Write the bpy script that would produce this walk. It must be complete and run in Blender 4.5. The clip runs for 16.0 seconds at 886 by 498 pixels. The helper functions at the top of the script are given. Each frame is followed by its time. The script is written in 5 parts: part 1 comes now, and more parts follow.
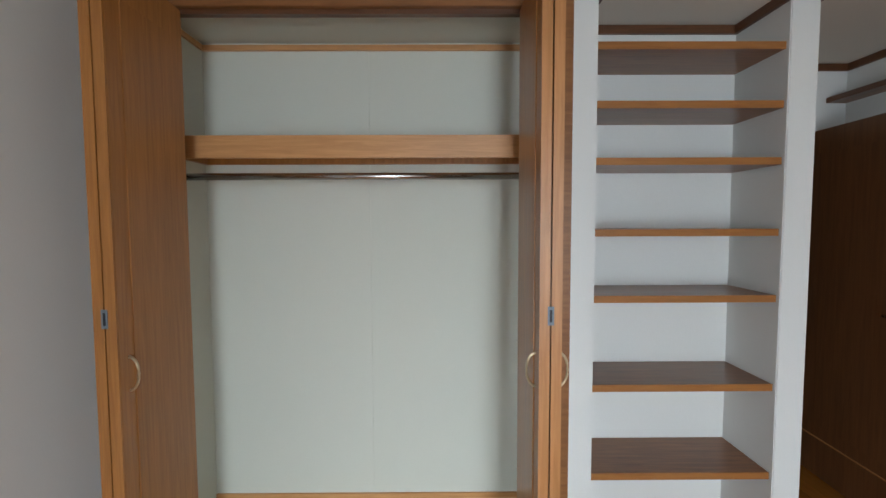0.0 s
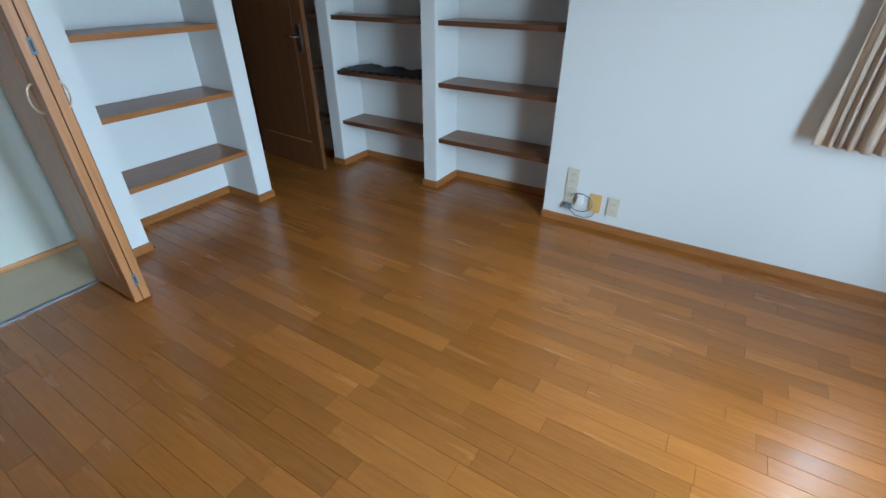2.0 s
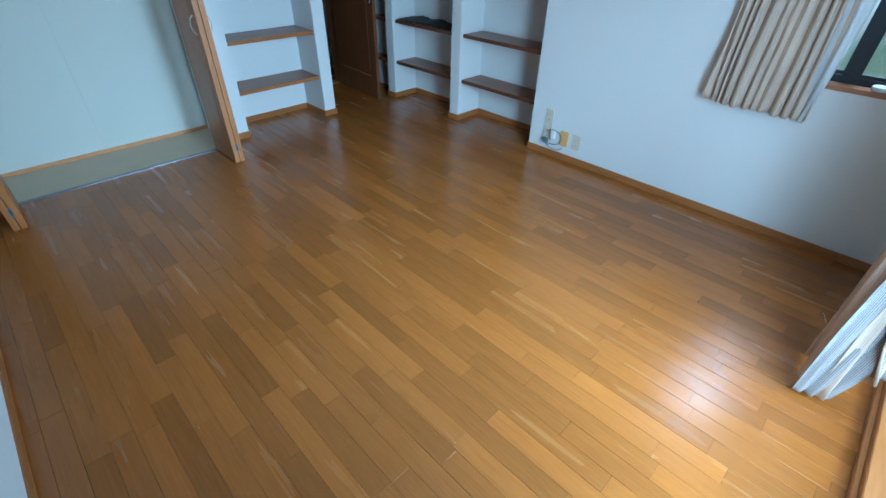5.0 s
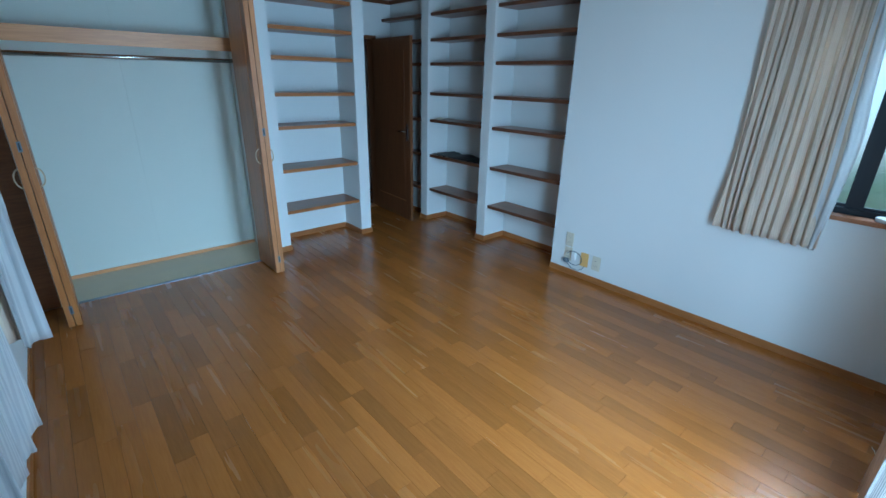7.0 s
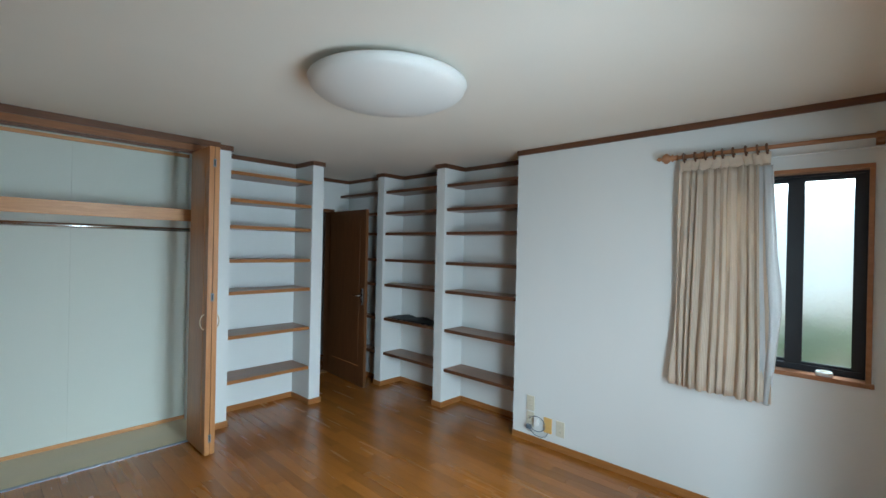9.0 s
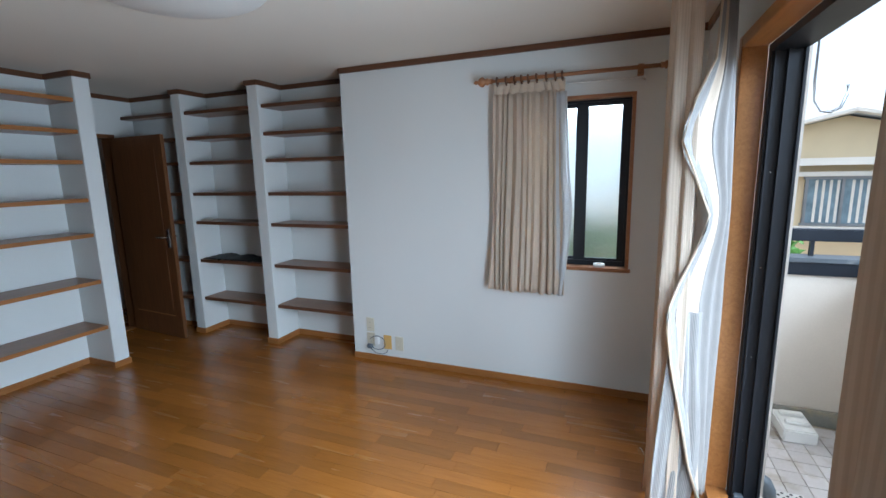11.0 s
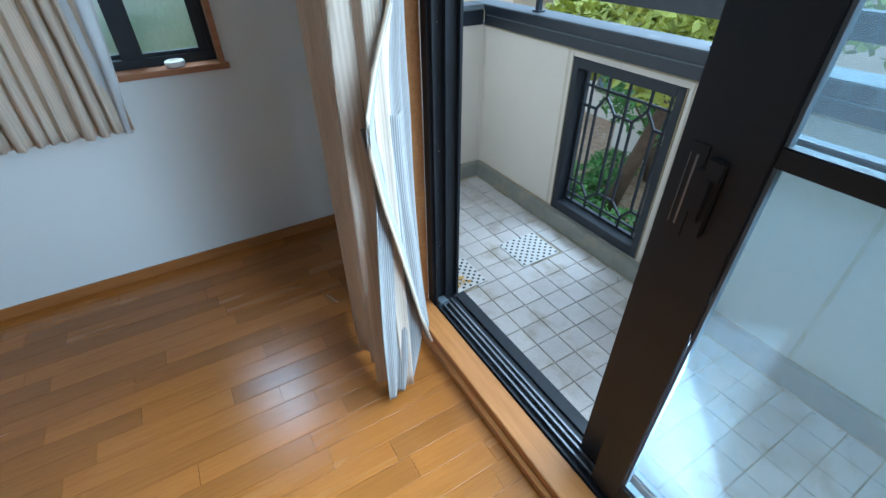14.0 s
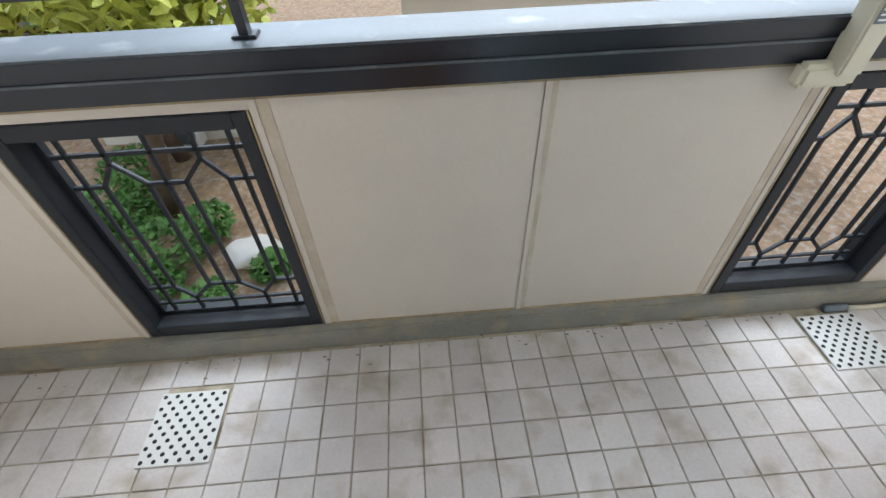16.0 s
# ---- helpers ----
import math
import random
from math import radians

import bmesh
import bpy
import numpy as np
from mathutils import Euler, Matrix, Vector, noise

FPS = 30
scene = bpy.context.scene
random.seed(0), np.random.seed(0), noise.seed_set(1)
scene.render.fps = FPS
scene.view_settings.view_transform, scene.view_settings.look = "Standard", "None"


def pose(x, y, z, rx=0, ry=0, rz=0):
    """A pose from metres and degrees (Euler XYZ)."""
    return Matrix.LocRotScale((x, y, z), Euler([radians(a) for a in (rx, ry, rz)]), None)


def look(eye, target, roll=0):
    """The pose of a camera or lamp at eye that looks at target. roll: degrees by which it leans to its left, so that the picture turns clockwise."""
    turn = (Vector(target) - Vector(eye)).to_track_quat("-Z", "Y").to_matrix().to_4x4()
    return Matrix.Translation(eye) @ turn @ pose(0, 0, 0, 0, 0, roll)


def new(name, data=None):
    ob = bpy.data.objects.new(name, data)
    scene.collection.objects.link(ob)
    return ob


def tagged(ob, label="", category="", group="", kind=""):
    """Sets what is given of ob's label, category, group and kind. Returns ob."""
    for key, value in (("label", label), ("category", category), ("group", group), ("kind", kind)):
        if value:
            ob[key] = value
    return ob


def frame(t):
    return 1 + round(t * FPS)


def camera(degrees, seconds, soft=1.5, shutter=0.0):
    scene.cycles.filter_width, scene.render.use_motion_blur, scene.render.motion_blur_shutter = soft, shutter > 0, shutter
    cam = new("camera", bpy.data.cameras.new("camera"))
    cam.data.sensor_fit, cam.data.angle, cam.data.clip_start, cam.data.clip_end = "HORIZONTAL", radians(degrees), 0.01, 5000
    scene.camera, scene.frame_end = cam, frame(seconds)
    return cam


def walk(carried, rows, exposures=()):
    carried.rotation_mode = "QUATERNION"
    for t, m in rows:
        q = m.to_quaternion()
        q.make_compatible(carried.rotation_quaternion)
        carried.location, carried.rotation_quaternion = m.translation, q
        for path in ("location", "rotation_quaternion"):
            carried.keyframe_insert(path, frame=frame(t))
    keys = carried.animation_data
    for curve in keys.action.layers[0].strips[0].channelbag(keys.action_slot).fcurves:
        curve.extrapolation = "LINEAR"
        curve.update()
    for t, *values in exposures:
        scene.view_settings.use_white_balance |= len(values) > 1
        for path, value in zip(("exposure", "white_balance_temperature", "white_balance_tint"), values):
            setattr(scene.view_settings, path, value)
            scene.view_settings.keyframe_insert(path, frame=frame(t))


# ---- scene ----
cam = camera(89.9, 16.0)
PATH = [
    (0, (0.214, 1.162, 1.462), (0.224, 3.158, 1.345), -0.2),
    (0.5, (0.138, 1.158, 1.398), (0.619, 3.062, 1.017), 0.3),
    (1, (0.044, 1.026, 1.355), (1.171, 2.563, 0.750), 1.0),
    (1.5, (-0.164, 0.72, 1.362), (1.303, 1.821, 0.565), 1.3),
    (2, (-0.154, 0.335, 1.377), (1.299, 1.235, 0.338), -0.0),
    (2.5, (-0.127, -0.078, 1.384), (1.235, 0.751, 0.176), -1.9),
    (3, (-0.262, -0.465, 1.427), (1.079, 0.446, 0.256), -2.1),
    (3.5, (-0.485, -0.637, 1.449), (0.852, 0.358, 0.343), -1.2),
    (4, (-0.536, -0.748, 1.559), (0.703, 0.289, 0.38), -1.3),
    (4.2, (-0.566, -0.778, 1.554), (0.648, 0.269, 0.359), -0.8),
    (6.3, (-0.637, -0.912, 1.549), (0.457, 0.406, 0.516), 1.5),
    (6.5, (-0.657, -0.921, 1.562), (0.482, 0.417, 0.607), 1.6),
    (7, (-0.681, -0.959, 1.577), (0.551, 0.444, 0.859), 1.2),
    (7.5, (-0.681, -0.963, 1.579), (0.592, 0.507, 1.112), 0.6),
    (8, (-0.686, -0.97, 1.582), (0.604, 0.543, 1.359), 0.2),
    (8.5, (-0.677, -0.955, 1.576), (0.655, 0.536, 1.536), 0.4),
    (9, (-0.664, -0.932, 1.566), (0.794, 0.438, 1.563), 1.2),
    (9.2, (-0.629, -0.946, 1.589), (0.878, 0.37, 1.569), 1.7),
    (11.3, (-0.636, -0.904, 1.567), (1.211, -0.256, 1.155), -1.5),
    (11.5, (-0.611, -0.926, 1.554), (1.217, -0.29, 1.049), -1.9),
    (12, (-0.589, -0.849, 1.526), (1.164, -0.345, 0.705), -1.9),
    (12.5, (-0.454, -0.808, 1.501), (1.198, -0.502, 0.415), -2.2),
    (13, (-0.242, -0.771, 1.468), (1.393, -0.748, 0.316), -3.3),
    (13.5, (0.03, -0.733, 1.423), (1.612, -1.101, 0.257), -2.9),
    (14, (0.33, -0.764, 1.382), (1.718, -1.584, 0.198), -0.4),
    (14.5, (0.637, -0.865, 1.38), (1.719, -2.061, 0.198), 1.4),
    (15, (0.897, -1.046, 1.368), (1.61, -2.461, 0.148), 0.8),
    (15.5, (0.992, -1.309, 1.341), (1.326, -2.767, 0.013), -1.5),
    (16, (0.983, -1.519, 1.34), (0.919, -2.942, -0.064), -2.4),
]
EXPO = [(0, 0.65, 6600, 12), (0.5, 0.75, 6600, 14), (1.0, 0.65, 6100, 16), (2.0, 0.75, 5300, 2), (3.5, 0.68, 4600, -6), (4.0, 0.7, 4700, -6), (6.5, 0.42, 4350, -4), (7.5, 0.45, 4800, -7), (8.0, 0.55, 5200, -4), (9.0, 0.58, 5700, 0), (11.5, 0.38, 5500, 8), (12.5, 0.42, 5050, 5), (13.5, 0.28, 4900, -2), (14.5, 0.28, 5100, 0), (15.0, 0.45, 5600, 10), (15.5, 0.3, 6100, 11), (16, 0.16, 6150, 9)]
SKY, SUN, DOORW, NEARW, SIDEW, WINW = 0.15, 1.0, 200, 13, 31, 20
walk(cam, [(t, look(eye, target, roll)) for t, eye, target, roll in PATH], EXPO)

# ---- world and large lights ----
world = bpy.data.worlds.new("sky")
scene.world = world
world.use_nodes = True
wn = world.node_tree
sky = wn.nodes.new("ShaderNodeTexSky")
sky.sky_type = 'NISHITA'
sky.sun_disc = False
sky.sun_elevation = radians(42)
sky.sun_rotation = radians(200)
sky.dust_density = 4.0
sky.air_density = 1.0
pale = wn.nodes.new("ShaderNodeMixRGB")
pale.inputs[0].default_value = 0.55
pale.inputs[2].default_value = (9.0, 9.6, 10.4, 1)
wn.links.new(sky.outputs[0], pale.inputs[1])
wn.links.new(pale.outputs[0], wn.nodes["Background"].inputs[0])
wn.nodes["Background"].inputs[1].default_value = SKY

sun_data = bpy.data.lights.new("sun", 'SUN')
sun_data.energy, sun_data.angle, sun_data.color = SUN, radians(25), (1.0, 0.97, 0.92)
sun = new("sun", sun_data)
sun.matrix_world = look((-3, -9, 16), (0, 0, 0))


def opening_light(name, m, sx, sy, watts, colour, spread=150):
    d = bpy.data.lights.new(name, 'AREA')
    d.spread = radians(spread)
    d.shape, d.size, d.size_y, d.energy, d.color = 'RECTANGLE', sx, sy, watts, colour
    ob = new(name, d)
    ob.matrix_world = m
    return ob


opening_light("door_skylight", look((0.30, -4.40, 3.05), (1.10, 1.0, 1.0)), 4.4, 1.3, DOORW, (0.78, 0.90, 1.0))
opening_light("opening_skylight", look((0.74, -1.40, 1.10), (0.40, 2.0, 0.45)), 0.56, 1.7, NEARW, (0.78, 0.90, 1.0), 100)
opening_light("opening_skylight_east", look((0.47, -1.34, 1.05), (1.26, 0.83, 0.50)), 0.54, 1.6, SIDEW, (0.80, 0.91, 1.0), 150)
opening_light("window_skylight", look((3.15, -0.75, 2.35), (1.9, -0.75, 0.9)), 0.9, 0.9, WINW, (0.86, 0.93, 1.0))


# ---- materials ----
def noise_mat(name, col, rough=0.6, metal=0.0, var=0.08, scale=6.0, fine=90.0, bump=0.15, stain=None, spec=0.5, stretch=(1, 1, 1), coords="Object", per_piece=0.0):
    """Two scales of tone, a fine relief, and if wanted a stain colour."""
    m = bpy.data.materials.new(name)
    m.use_nodes = True
    n, l = m.node_tree.nodes, m.node_tree.links
    b = n["Principled BSDF"]
    tc, mp = n.new("ShaderNodeTexCoord"), n.new("ShaderNodeMapping")
    mp.inputs["Scale"].default_value = stretch
    place = n.new("ShaderNodeNewGeometry").outputs["Position"] if coords == "World" else tc.outputs[coords]
    l.new(place, mp.inputs[0])
    big, small = n.new("ShaderNodeTexNoise"), n.new("ShaderNodeTexNoise")
    big.inputs["Scale"].default_value, small.inputs["Scale"].default_value = scale, fine
    big.inputs["Detail"].default_value, small.inputs["Detail"].default_value = 5, 3
    for x in (big, small):
        l.new(mp.outputs[0], x.inputs[0])
    ramp = n.new("ShaderNodeValToRGB")
    ramp.color_ramp.elements[0].position, ramp.color_ramp.elements[1].position = 0.3, 0.7
    ramp.color_ramp.elements[0].color = tuple(c * (1 - var) for c in col) + (1,)
    ramp.color_ramp.elements[1].color = tuple(min(1, c * (1 + var)) for c in col) + (1,)
    mix = n.new("ShaderNodeMath")
    mix.operation = 'MULTIPLY_ADD'
    mix.inputs[1].default_value = 0.35
    l.new(small.outputs[0], mix.inputs[0])
    half = n.new("ShaderNodeMath")
    half.operation = 'MULTIPLY'
    half.inputs[1].default_value = 0.65
    l.new(big.outputs[0], half.inputs[0])
    l.new(half.outputs[0], mix.inputs[2])
    l.new(mix.outputs[0], ramp.inputs[0])
    out = ramp.outputs[0]
    if stain:
        st = n.new("ShaderNodeTexNoise")
        st.inputs["Scale"].default_value, st.inputs["Detail"].default_value = stain[1], 8
        l.new(mp.outputs[0], st.inputs[0])
        sr = n.new("ShaderNodeValToRGB")
        sr.color_ramp.elements[0].position, sr.color_ramp.elements[1].position = stain[2], stain[2] + 0.18
        l.new(st.outputs[0], sr.inputs[0])
        mx = n.new("ShaderNodeMixRGB")
        mx.inputs[2].default_value = stain[0] + (1,)
        l.new(sr.outputs[0], mx.inputs[0])
        l.new(out, mx.inputs[1])
        out = mx.outputs[0]
    info, tone, hs = n.new("ShaderNodeObjectInfo"), n.new("ShaderNodeMapRange"), n.new("ShaderNodeHueSaturation")
    tone.inputs[3].default_value, tone.inputs[4].default_value = 1 - per_piece, 1 + per_piece
    l.new(info.outputs["Random"], tone.inputs[0])
    l.new(tone.outputs[0], hs.inputs["Value"])
    l.new(out, hs.inputs["Color"])
    out = hs.outputs[0]
    l.new(out, b.inputs["Base Color"])
    b.inputs["Metallic"].default_value = metal
    b.inputs["Specular IOR Level"].default_value = spec
    rr = n.new("ShaderNodeMapRange")
    rr.inputs[3].default_value, rr.inputs[4].default_value = rough * 0.85, min(1, rough * 1.15)
    l.new(big.outputs[0], rr.inputs[0])
    l.new(rr.outputs[0], b.inputs["Roughness"])
    if bump:
        bp = n.new("ShaderNodeBump")
        bp.inputs["Strength"].default_value, bp.inputs["Distance"].default_value = bump, 0.002
        l.new(small.outputs[0], bp.inputs["Height"])
        l.new(bp.outputs[0], b.inputs["Normal"])
    return m


def wood_mat(name, dark, light, rough=0.35, grain=(40, 2.5, 40), per_piece=0.25, bump=0.08, coat=0.0, piece_tint=None):
    """Streaky grain along y of the object (or as grain says), its tone varied from piece to piece."""
    m = bpy.data.materials.new(name)
    m.use_nodes = True
    n, l = m.node_tree.nodes, m.node_tree.links
    b = n["Principled BSDF"]
    tc, mp, info = n.new("ShaderNodeTexCoord"), n.new("ShaderNodeMapping"), n.new("ShaderNodeObjectInfo")
    mp.inputs["Scale"].default_value = grain
    off = n.new("ShaderNodeVectorMath")
    off.operation = 'MULTIPLY_ADD'
    off.inputs[1].default_value = (37.0, 53.0, 71.0)
    l.new(info.outputs["Random"], off.inputs[0])
    l.new(tc.outputs["Object"], mp.inputs[0])
    l.new(mp.outputs[0], off.inputs[2])
    g = n.new("ShaderNodeTexNoise")
    g.inputs["Scale"].default_value, g.inputs["Detail"].default_value, g.inputs["Roughness"].default_value = 1.0, 8, 0.65
    g.inputs["Distortion"].default_value = 0.6
    l.new(off.outputs[0], g.inputs[0])
    wide = n.new("ShaderNodeTexNoise")
    wide.inputs["Scale"].default_value = 0.12
    wide.inputs["Detail"].default_value = 3
    l.new(off.outputs[0], wide.inputs[0])
    ramp = n.new("ShaderNodeValToRGB")
    ramp.color_ramp.elements[0].position, ramp.color_ramp.elements[1].position = 0.34, 0.62
    ramp.color_ramp.elements[0].color, ramp.color_ramp.elements[1].color = dark + (1,), light + (1,)
    l.new(g.outputs[0], ramp.inputs[0])
    hsv = n.new("ShaderNodeHueSaturation")
    rng = n.new("ShaderNodeMapRange")
    rng.inputs[3].default_value, rng.inputs[4].default_value = 1 - per_piece, 1 + per_piece
    l.new(info.outputs["Random"], rng.inputs[0])
    mul = n.new("ShaderNodeMath")
    mul.operation = 'MULTIPLY'
    wr = n.new("ShaderNodeMapRange")
    wr.inputs[3].default_value, wr.inputs[4].default_value = 0.86, 1.14
    l.new(wide.outputs[0], wr.inputs[0])
    l.new(rng.outputs[0], mul.inputs[0])
    l.new(wr.outputs[0], mul.inputs[1])
    l.new(mul.outputs[0], hsv.inputs["Value"])
    l.new(ramp.outputs[0], hsv.inputs["Color"])
    l.new(hsv.outputs[0], b.inputs["Base Color"])
    rr = n.new("ShaderNodeMapRange")
    rr.inputs[3].default_value, rr.inputs[4].default_value = rough * 0.8, rough * 1.25
    l.new(wide.outputs[0], rr.inputs[0])
    l.new(rr.outputs[0], b.inputs["Roughness"])
    b.inputs["Coat Weight"].default_value = coat
    b.inputs["Coat Roughness"].default_value = 0.10
    bp = n.new("ShaderNodeBump")
    bp.inputs["Strength"].default_value, bp.inputs["Distance"].default_value = bump, 0.001
    l.new(g.outputs[0], bp.inputs["Height"])
    l.new(bp.outputs[0], b.inputs["Normal"])
    return m


def wallpaper_mat(name, col, var=0.03):
    """A woven vinyl wallpaper: fine upright ribs over a slight mottling."""
    m = noise_mat(name, col, rough=0.75, var=var, scale=1.3, fine=260, bump=0.25, spec=0.25, stretch=(1, 1, 0.35))
    return m


def glass_mat(name, tint=(0.93, 0.97, 0.96), rough=0.0, bump=0.0, scale=60, haze=0.0):
    m = bpy.data.materials.new(name)
    m.use_nodes = True
    n, l = m.node_tree.nodes, m.node_tree.links
    n.remove(n["Principled BSDF"])
    out = n["Material Output"]
    if rough:
        g = n.new("ShaderNodeBsdfPrincipled")
        g.inputs["Base Color"].default_value = tint + (1,)
        g.inputs["Transmission Weight"].default_value = 1.0
        g.inputs["Roughness"].default_value = rough
        g.inputs["IOR"].default_value = 1.3
        t = n.new("ShaderNodeTexNoise")
        t.inputs["Scale"].default_value = scale
        tc = n.new("ShaderNodeTexCoord")
        l.new(tc.outputs["Object"], t.inputs[0])
        bp = n.new("ShaderNodeBump")
        bp.inputs["Strength"].default_value = bump
        bp.inputs["Distance"].default_value = 0.01
        l.new(t.outputs[0], bp.inputs["Height"])
        l.new(bp.outputs[0], g.inputs["Normal"])
        l.new(g.outputs[0], out.inputs[0])
    else:
        tr, gl, mx, fr, lw, pw = n.new("ShaderNodeBsdfTransparent"), n.new("ShaderNodeBsdfGlossy"), n.new("ShaderNodeMixShader"), n.new("ShaderNodeMapRange"), n.new("ShaderNodeLayerWeight"), n.new("ShaderNodeMath")
        tr.inputs[0].default_value = tint + (1,)
        gl.inputs["Roughness"].default_value = 0.02
        pw.operation = 'POWER'
        pw.inputs[1].default_value = 4.0
        lw.inputs[0].default_value = 0.5
        fr.inputs[3].default_value, fr.inputs[4].default_value = 0.04, 0.9
        l.new(lw.outputs["Facing"], pw.inputs[0])
        l.new(pw.outputs[0], fr.inputs[0])
        l.new(fr.outputs[0], mx.inputs[0])
        l.new(tr.outputs[0], mx.inputs[1])
        l.new(gl.outputs[0], mx.inputs[2])
        # pale blue veil, standing in for the hazy sky reflection on the pane
        veil_diffuse, veil_through, both, hz = n.new("ShaderNodeBsdfDiffuse"), n.new("ShaderNodeBsdfTranslucent"), n.new("ShaderNodeMixShader"), n.new("ShaderNodeMixShader")
        veil_diffuse.inputs[0].default_value = veil_through.inputs[0].default_value = (0.72, 0.80, 0.86, 1)
        hz.inputs[0].default_value = haze
        l.new(veil_diffuse.outputs[0], both.inputs[1])
        l.new(veil_through.outputs[0], both.inputs[2])
        l.new(mx.outputs[0], hz.inputs[1])
        l.new(both.outputs[0], hz.inputs[2])
        l.new(hz.outputs[0], out.inputs[0])
    return m


def cloth_mat(name, col, stripe=None, axis_scale=180.0, through_light=0.35):
    """Woven cloth that lets some light through; stripe: a second colour in narrow bands along the width."""
    m = bpy.data.materials.new(name)
    m.use_nodes = True
    n, l = m.node_tree.nodes, m.node_tree.links
    n.remove(n["Principled BSDF"])
    df, tl, mx = n.new("ShaderNodeBsdfDiffuse"), n.new("ShaderNodeBsdfTranslucent"), n.new("ShaderNodeMixShader")
    mx.inputs[0].default_value = through_light
    uv = n.new("ShaderNodeUVMap")
    w = n.new("ShaderNodeTexWave")
    w.wave_type, w.bands_direction = 'BANDS', 'X'
    w.inputs["Scale"].default_value, w.inputs["Distortion"].default_value = axis_scale / 20, 0.4
    w.inputs["Detail"].default_value = 2
    l.new(uv.outputs[0], w.inputs[0])
    nz = n.new("ShaderNodeTexNoise")
    nz.inputs["Scale"].default_value = 6
    l.new(uv.outputs[0], nz.inputs[0])
    ramp = n.new("ShaderNodeValToRGB")
    ramp.color_ramp.elements[0].position, ramp.color_ramp.elements[1].position = 0.35, 0.65
    ramp.color_ramp.elements[0].color = col + (1,)
    ramp.color_ramp.elements[1].color = (stripe or tuple(c * 0.93 for c in col)) + (1,)
    l.new(w.outputs[1], ramp.inputs[0])
    hs = n.new("ShaderNodeHueSaturation")
    r = n.new("ShaderNodeMapRange")
    r.inputs[3].default_value, r.inputs[4].default_value = 0.88, 1.1
    l.new(nz.outputs[0], r.inputs[0])
    l.new(r.outputs[0], hs.inputs["Value"])
    l.new(ramp.outputs[0], hs.inputs["Color"])
    l.new(hs.outputs[0], df.inputs[0])
    l.new(hs.outputs[0], tl.inputs[0])
    bp = n.new("ShaderNodeBump")
    bp.inputs["Strength"].default_value, bp.inputs["Distance"].default_value = 0.2, 0.002
    l.new(w.outputs[1], bp.inputs["Height"])
    l.new(bp.outputs[0], df.inputs["Normal"])
    l.new(df.outputs[0], mx.inputs[1])
    l.new(tl.outputs[0], mx.inputs[2])
    l.new(mx.outputs[0], n["Material Output"].inputs[0])
    return m


M_PLANK = wood_mat("oak_flooring", (0.265, 0.093, 0.0145), (0.312, 0.116, 0.0195), rough=0.25, grain=(100, 6, 55), per_piece=0.19, coat=0.12, bump=0.03)
M_JOINT = noise_mat("floor_joint", (0.11, 0.048, 0.016), rough=0.6, bump=0)
M_SHELF = wood_mat("shelf_veneer", (0.15, 0.058, 0.020), (0.24, 0.098, 0.033), rough=0.3, grain=(4, 60, 60), per_piece=0.08)
M_SHELF_Y = wood_mat("shelf_veneer_cross", (0.15, 0.058, 0.020), (0.24, 0.098, 0.033), rough=0.3, grain=(60, 4, 60), per_piece=0.08)
M_DOOR = wood_mat("closet_door_veneer", (0.29, 0.112, 0.026), (0.40, 0.165, 0.042), rough=0.33, grain=(60, 60, 3), per_piece=0.06)
M_HEAD = wood_mat("closet_casing_veneer", (0.19, 0.076, 0.024), (0.27, 0.112, 0.036), rough=0.35, grain=(5, 60, 60), per_piece=0.04)
M_EDGE = wood_mat("door_edge_band", (0.36, 0.155, 0.05), (0.47, 0.215, 0.078), rough=0.35, grain=(60, 60, 3), per_piece=0.05)
M_DARKDOOR = wood_mat("room_door_veneer", (0.12, 0.048, 0.018), (0.17, 0.071, 0.026), rough=0.35, grain=(60, 60, 3), per_piece=0.05)
M_TRIM = wood_mat("trim_veneer", (0.085, 0.034, 0.015), (0.14, 0.056, 0.024), rough=0.35, grain=(4, 4, 60), per_piece=0.05)
M_BASE = wood_mat("baseboard_veneer", (0.27, 0.105, 0.026), (0.35, 0.145, 0.040), rough=0.35, grain=(5, 5, 60), per_piece=0.05)
M_SILL = wood_mat("sill_wood", (0.40, 0.165, 0.045), (0.50, 0.22, 0.065), rough=0.3, grain=(4, 60, 60), per_piece=0.05)
M_WINWOOD = wood_mat("window_casing_wood", (0.28, 0.12, 0.05), (0.38, 0.17, 0.075), rough=0.4, grain=(5, 5, 60), per_piece=0.05)
M_PELMET = wood_mat("closet_shelf_wood", (0.50, 0.24, 0.09), (0.62, 0.32, 0.13), rough=0.4, grain=(4, 60, 60), per_piece=0.04)
M_WALL = wallpaper_mat("white_wallpaper", (0.70, 0.71, 0.69))
M_CLOSET = wallpaper_mat("closet_wallpaper", (0.66, 0.68, 0.61))
M_CEIL = wallpaper_mat("ceiling_wallpaper", (0.78, 0.745, 0.67))
M_CLFLOOR = noise_mat("closet_vinyl", (0.55, 0.47, 0.33), rough=0.5, var=0.05)
M_BLACK = noise_mat("dark_aluminium", (0.020, 0.023, 0.029), rough=0.45, var=0.15, scale=4, spec=0.35, bump=0.05)
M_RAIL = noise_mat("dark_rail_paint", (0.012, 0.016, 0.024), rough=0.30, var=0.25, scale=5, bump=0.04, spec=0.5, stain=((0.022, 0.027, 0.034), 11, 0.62))
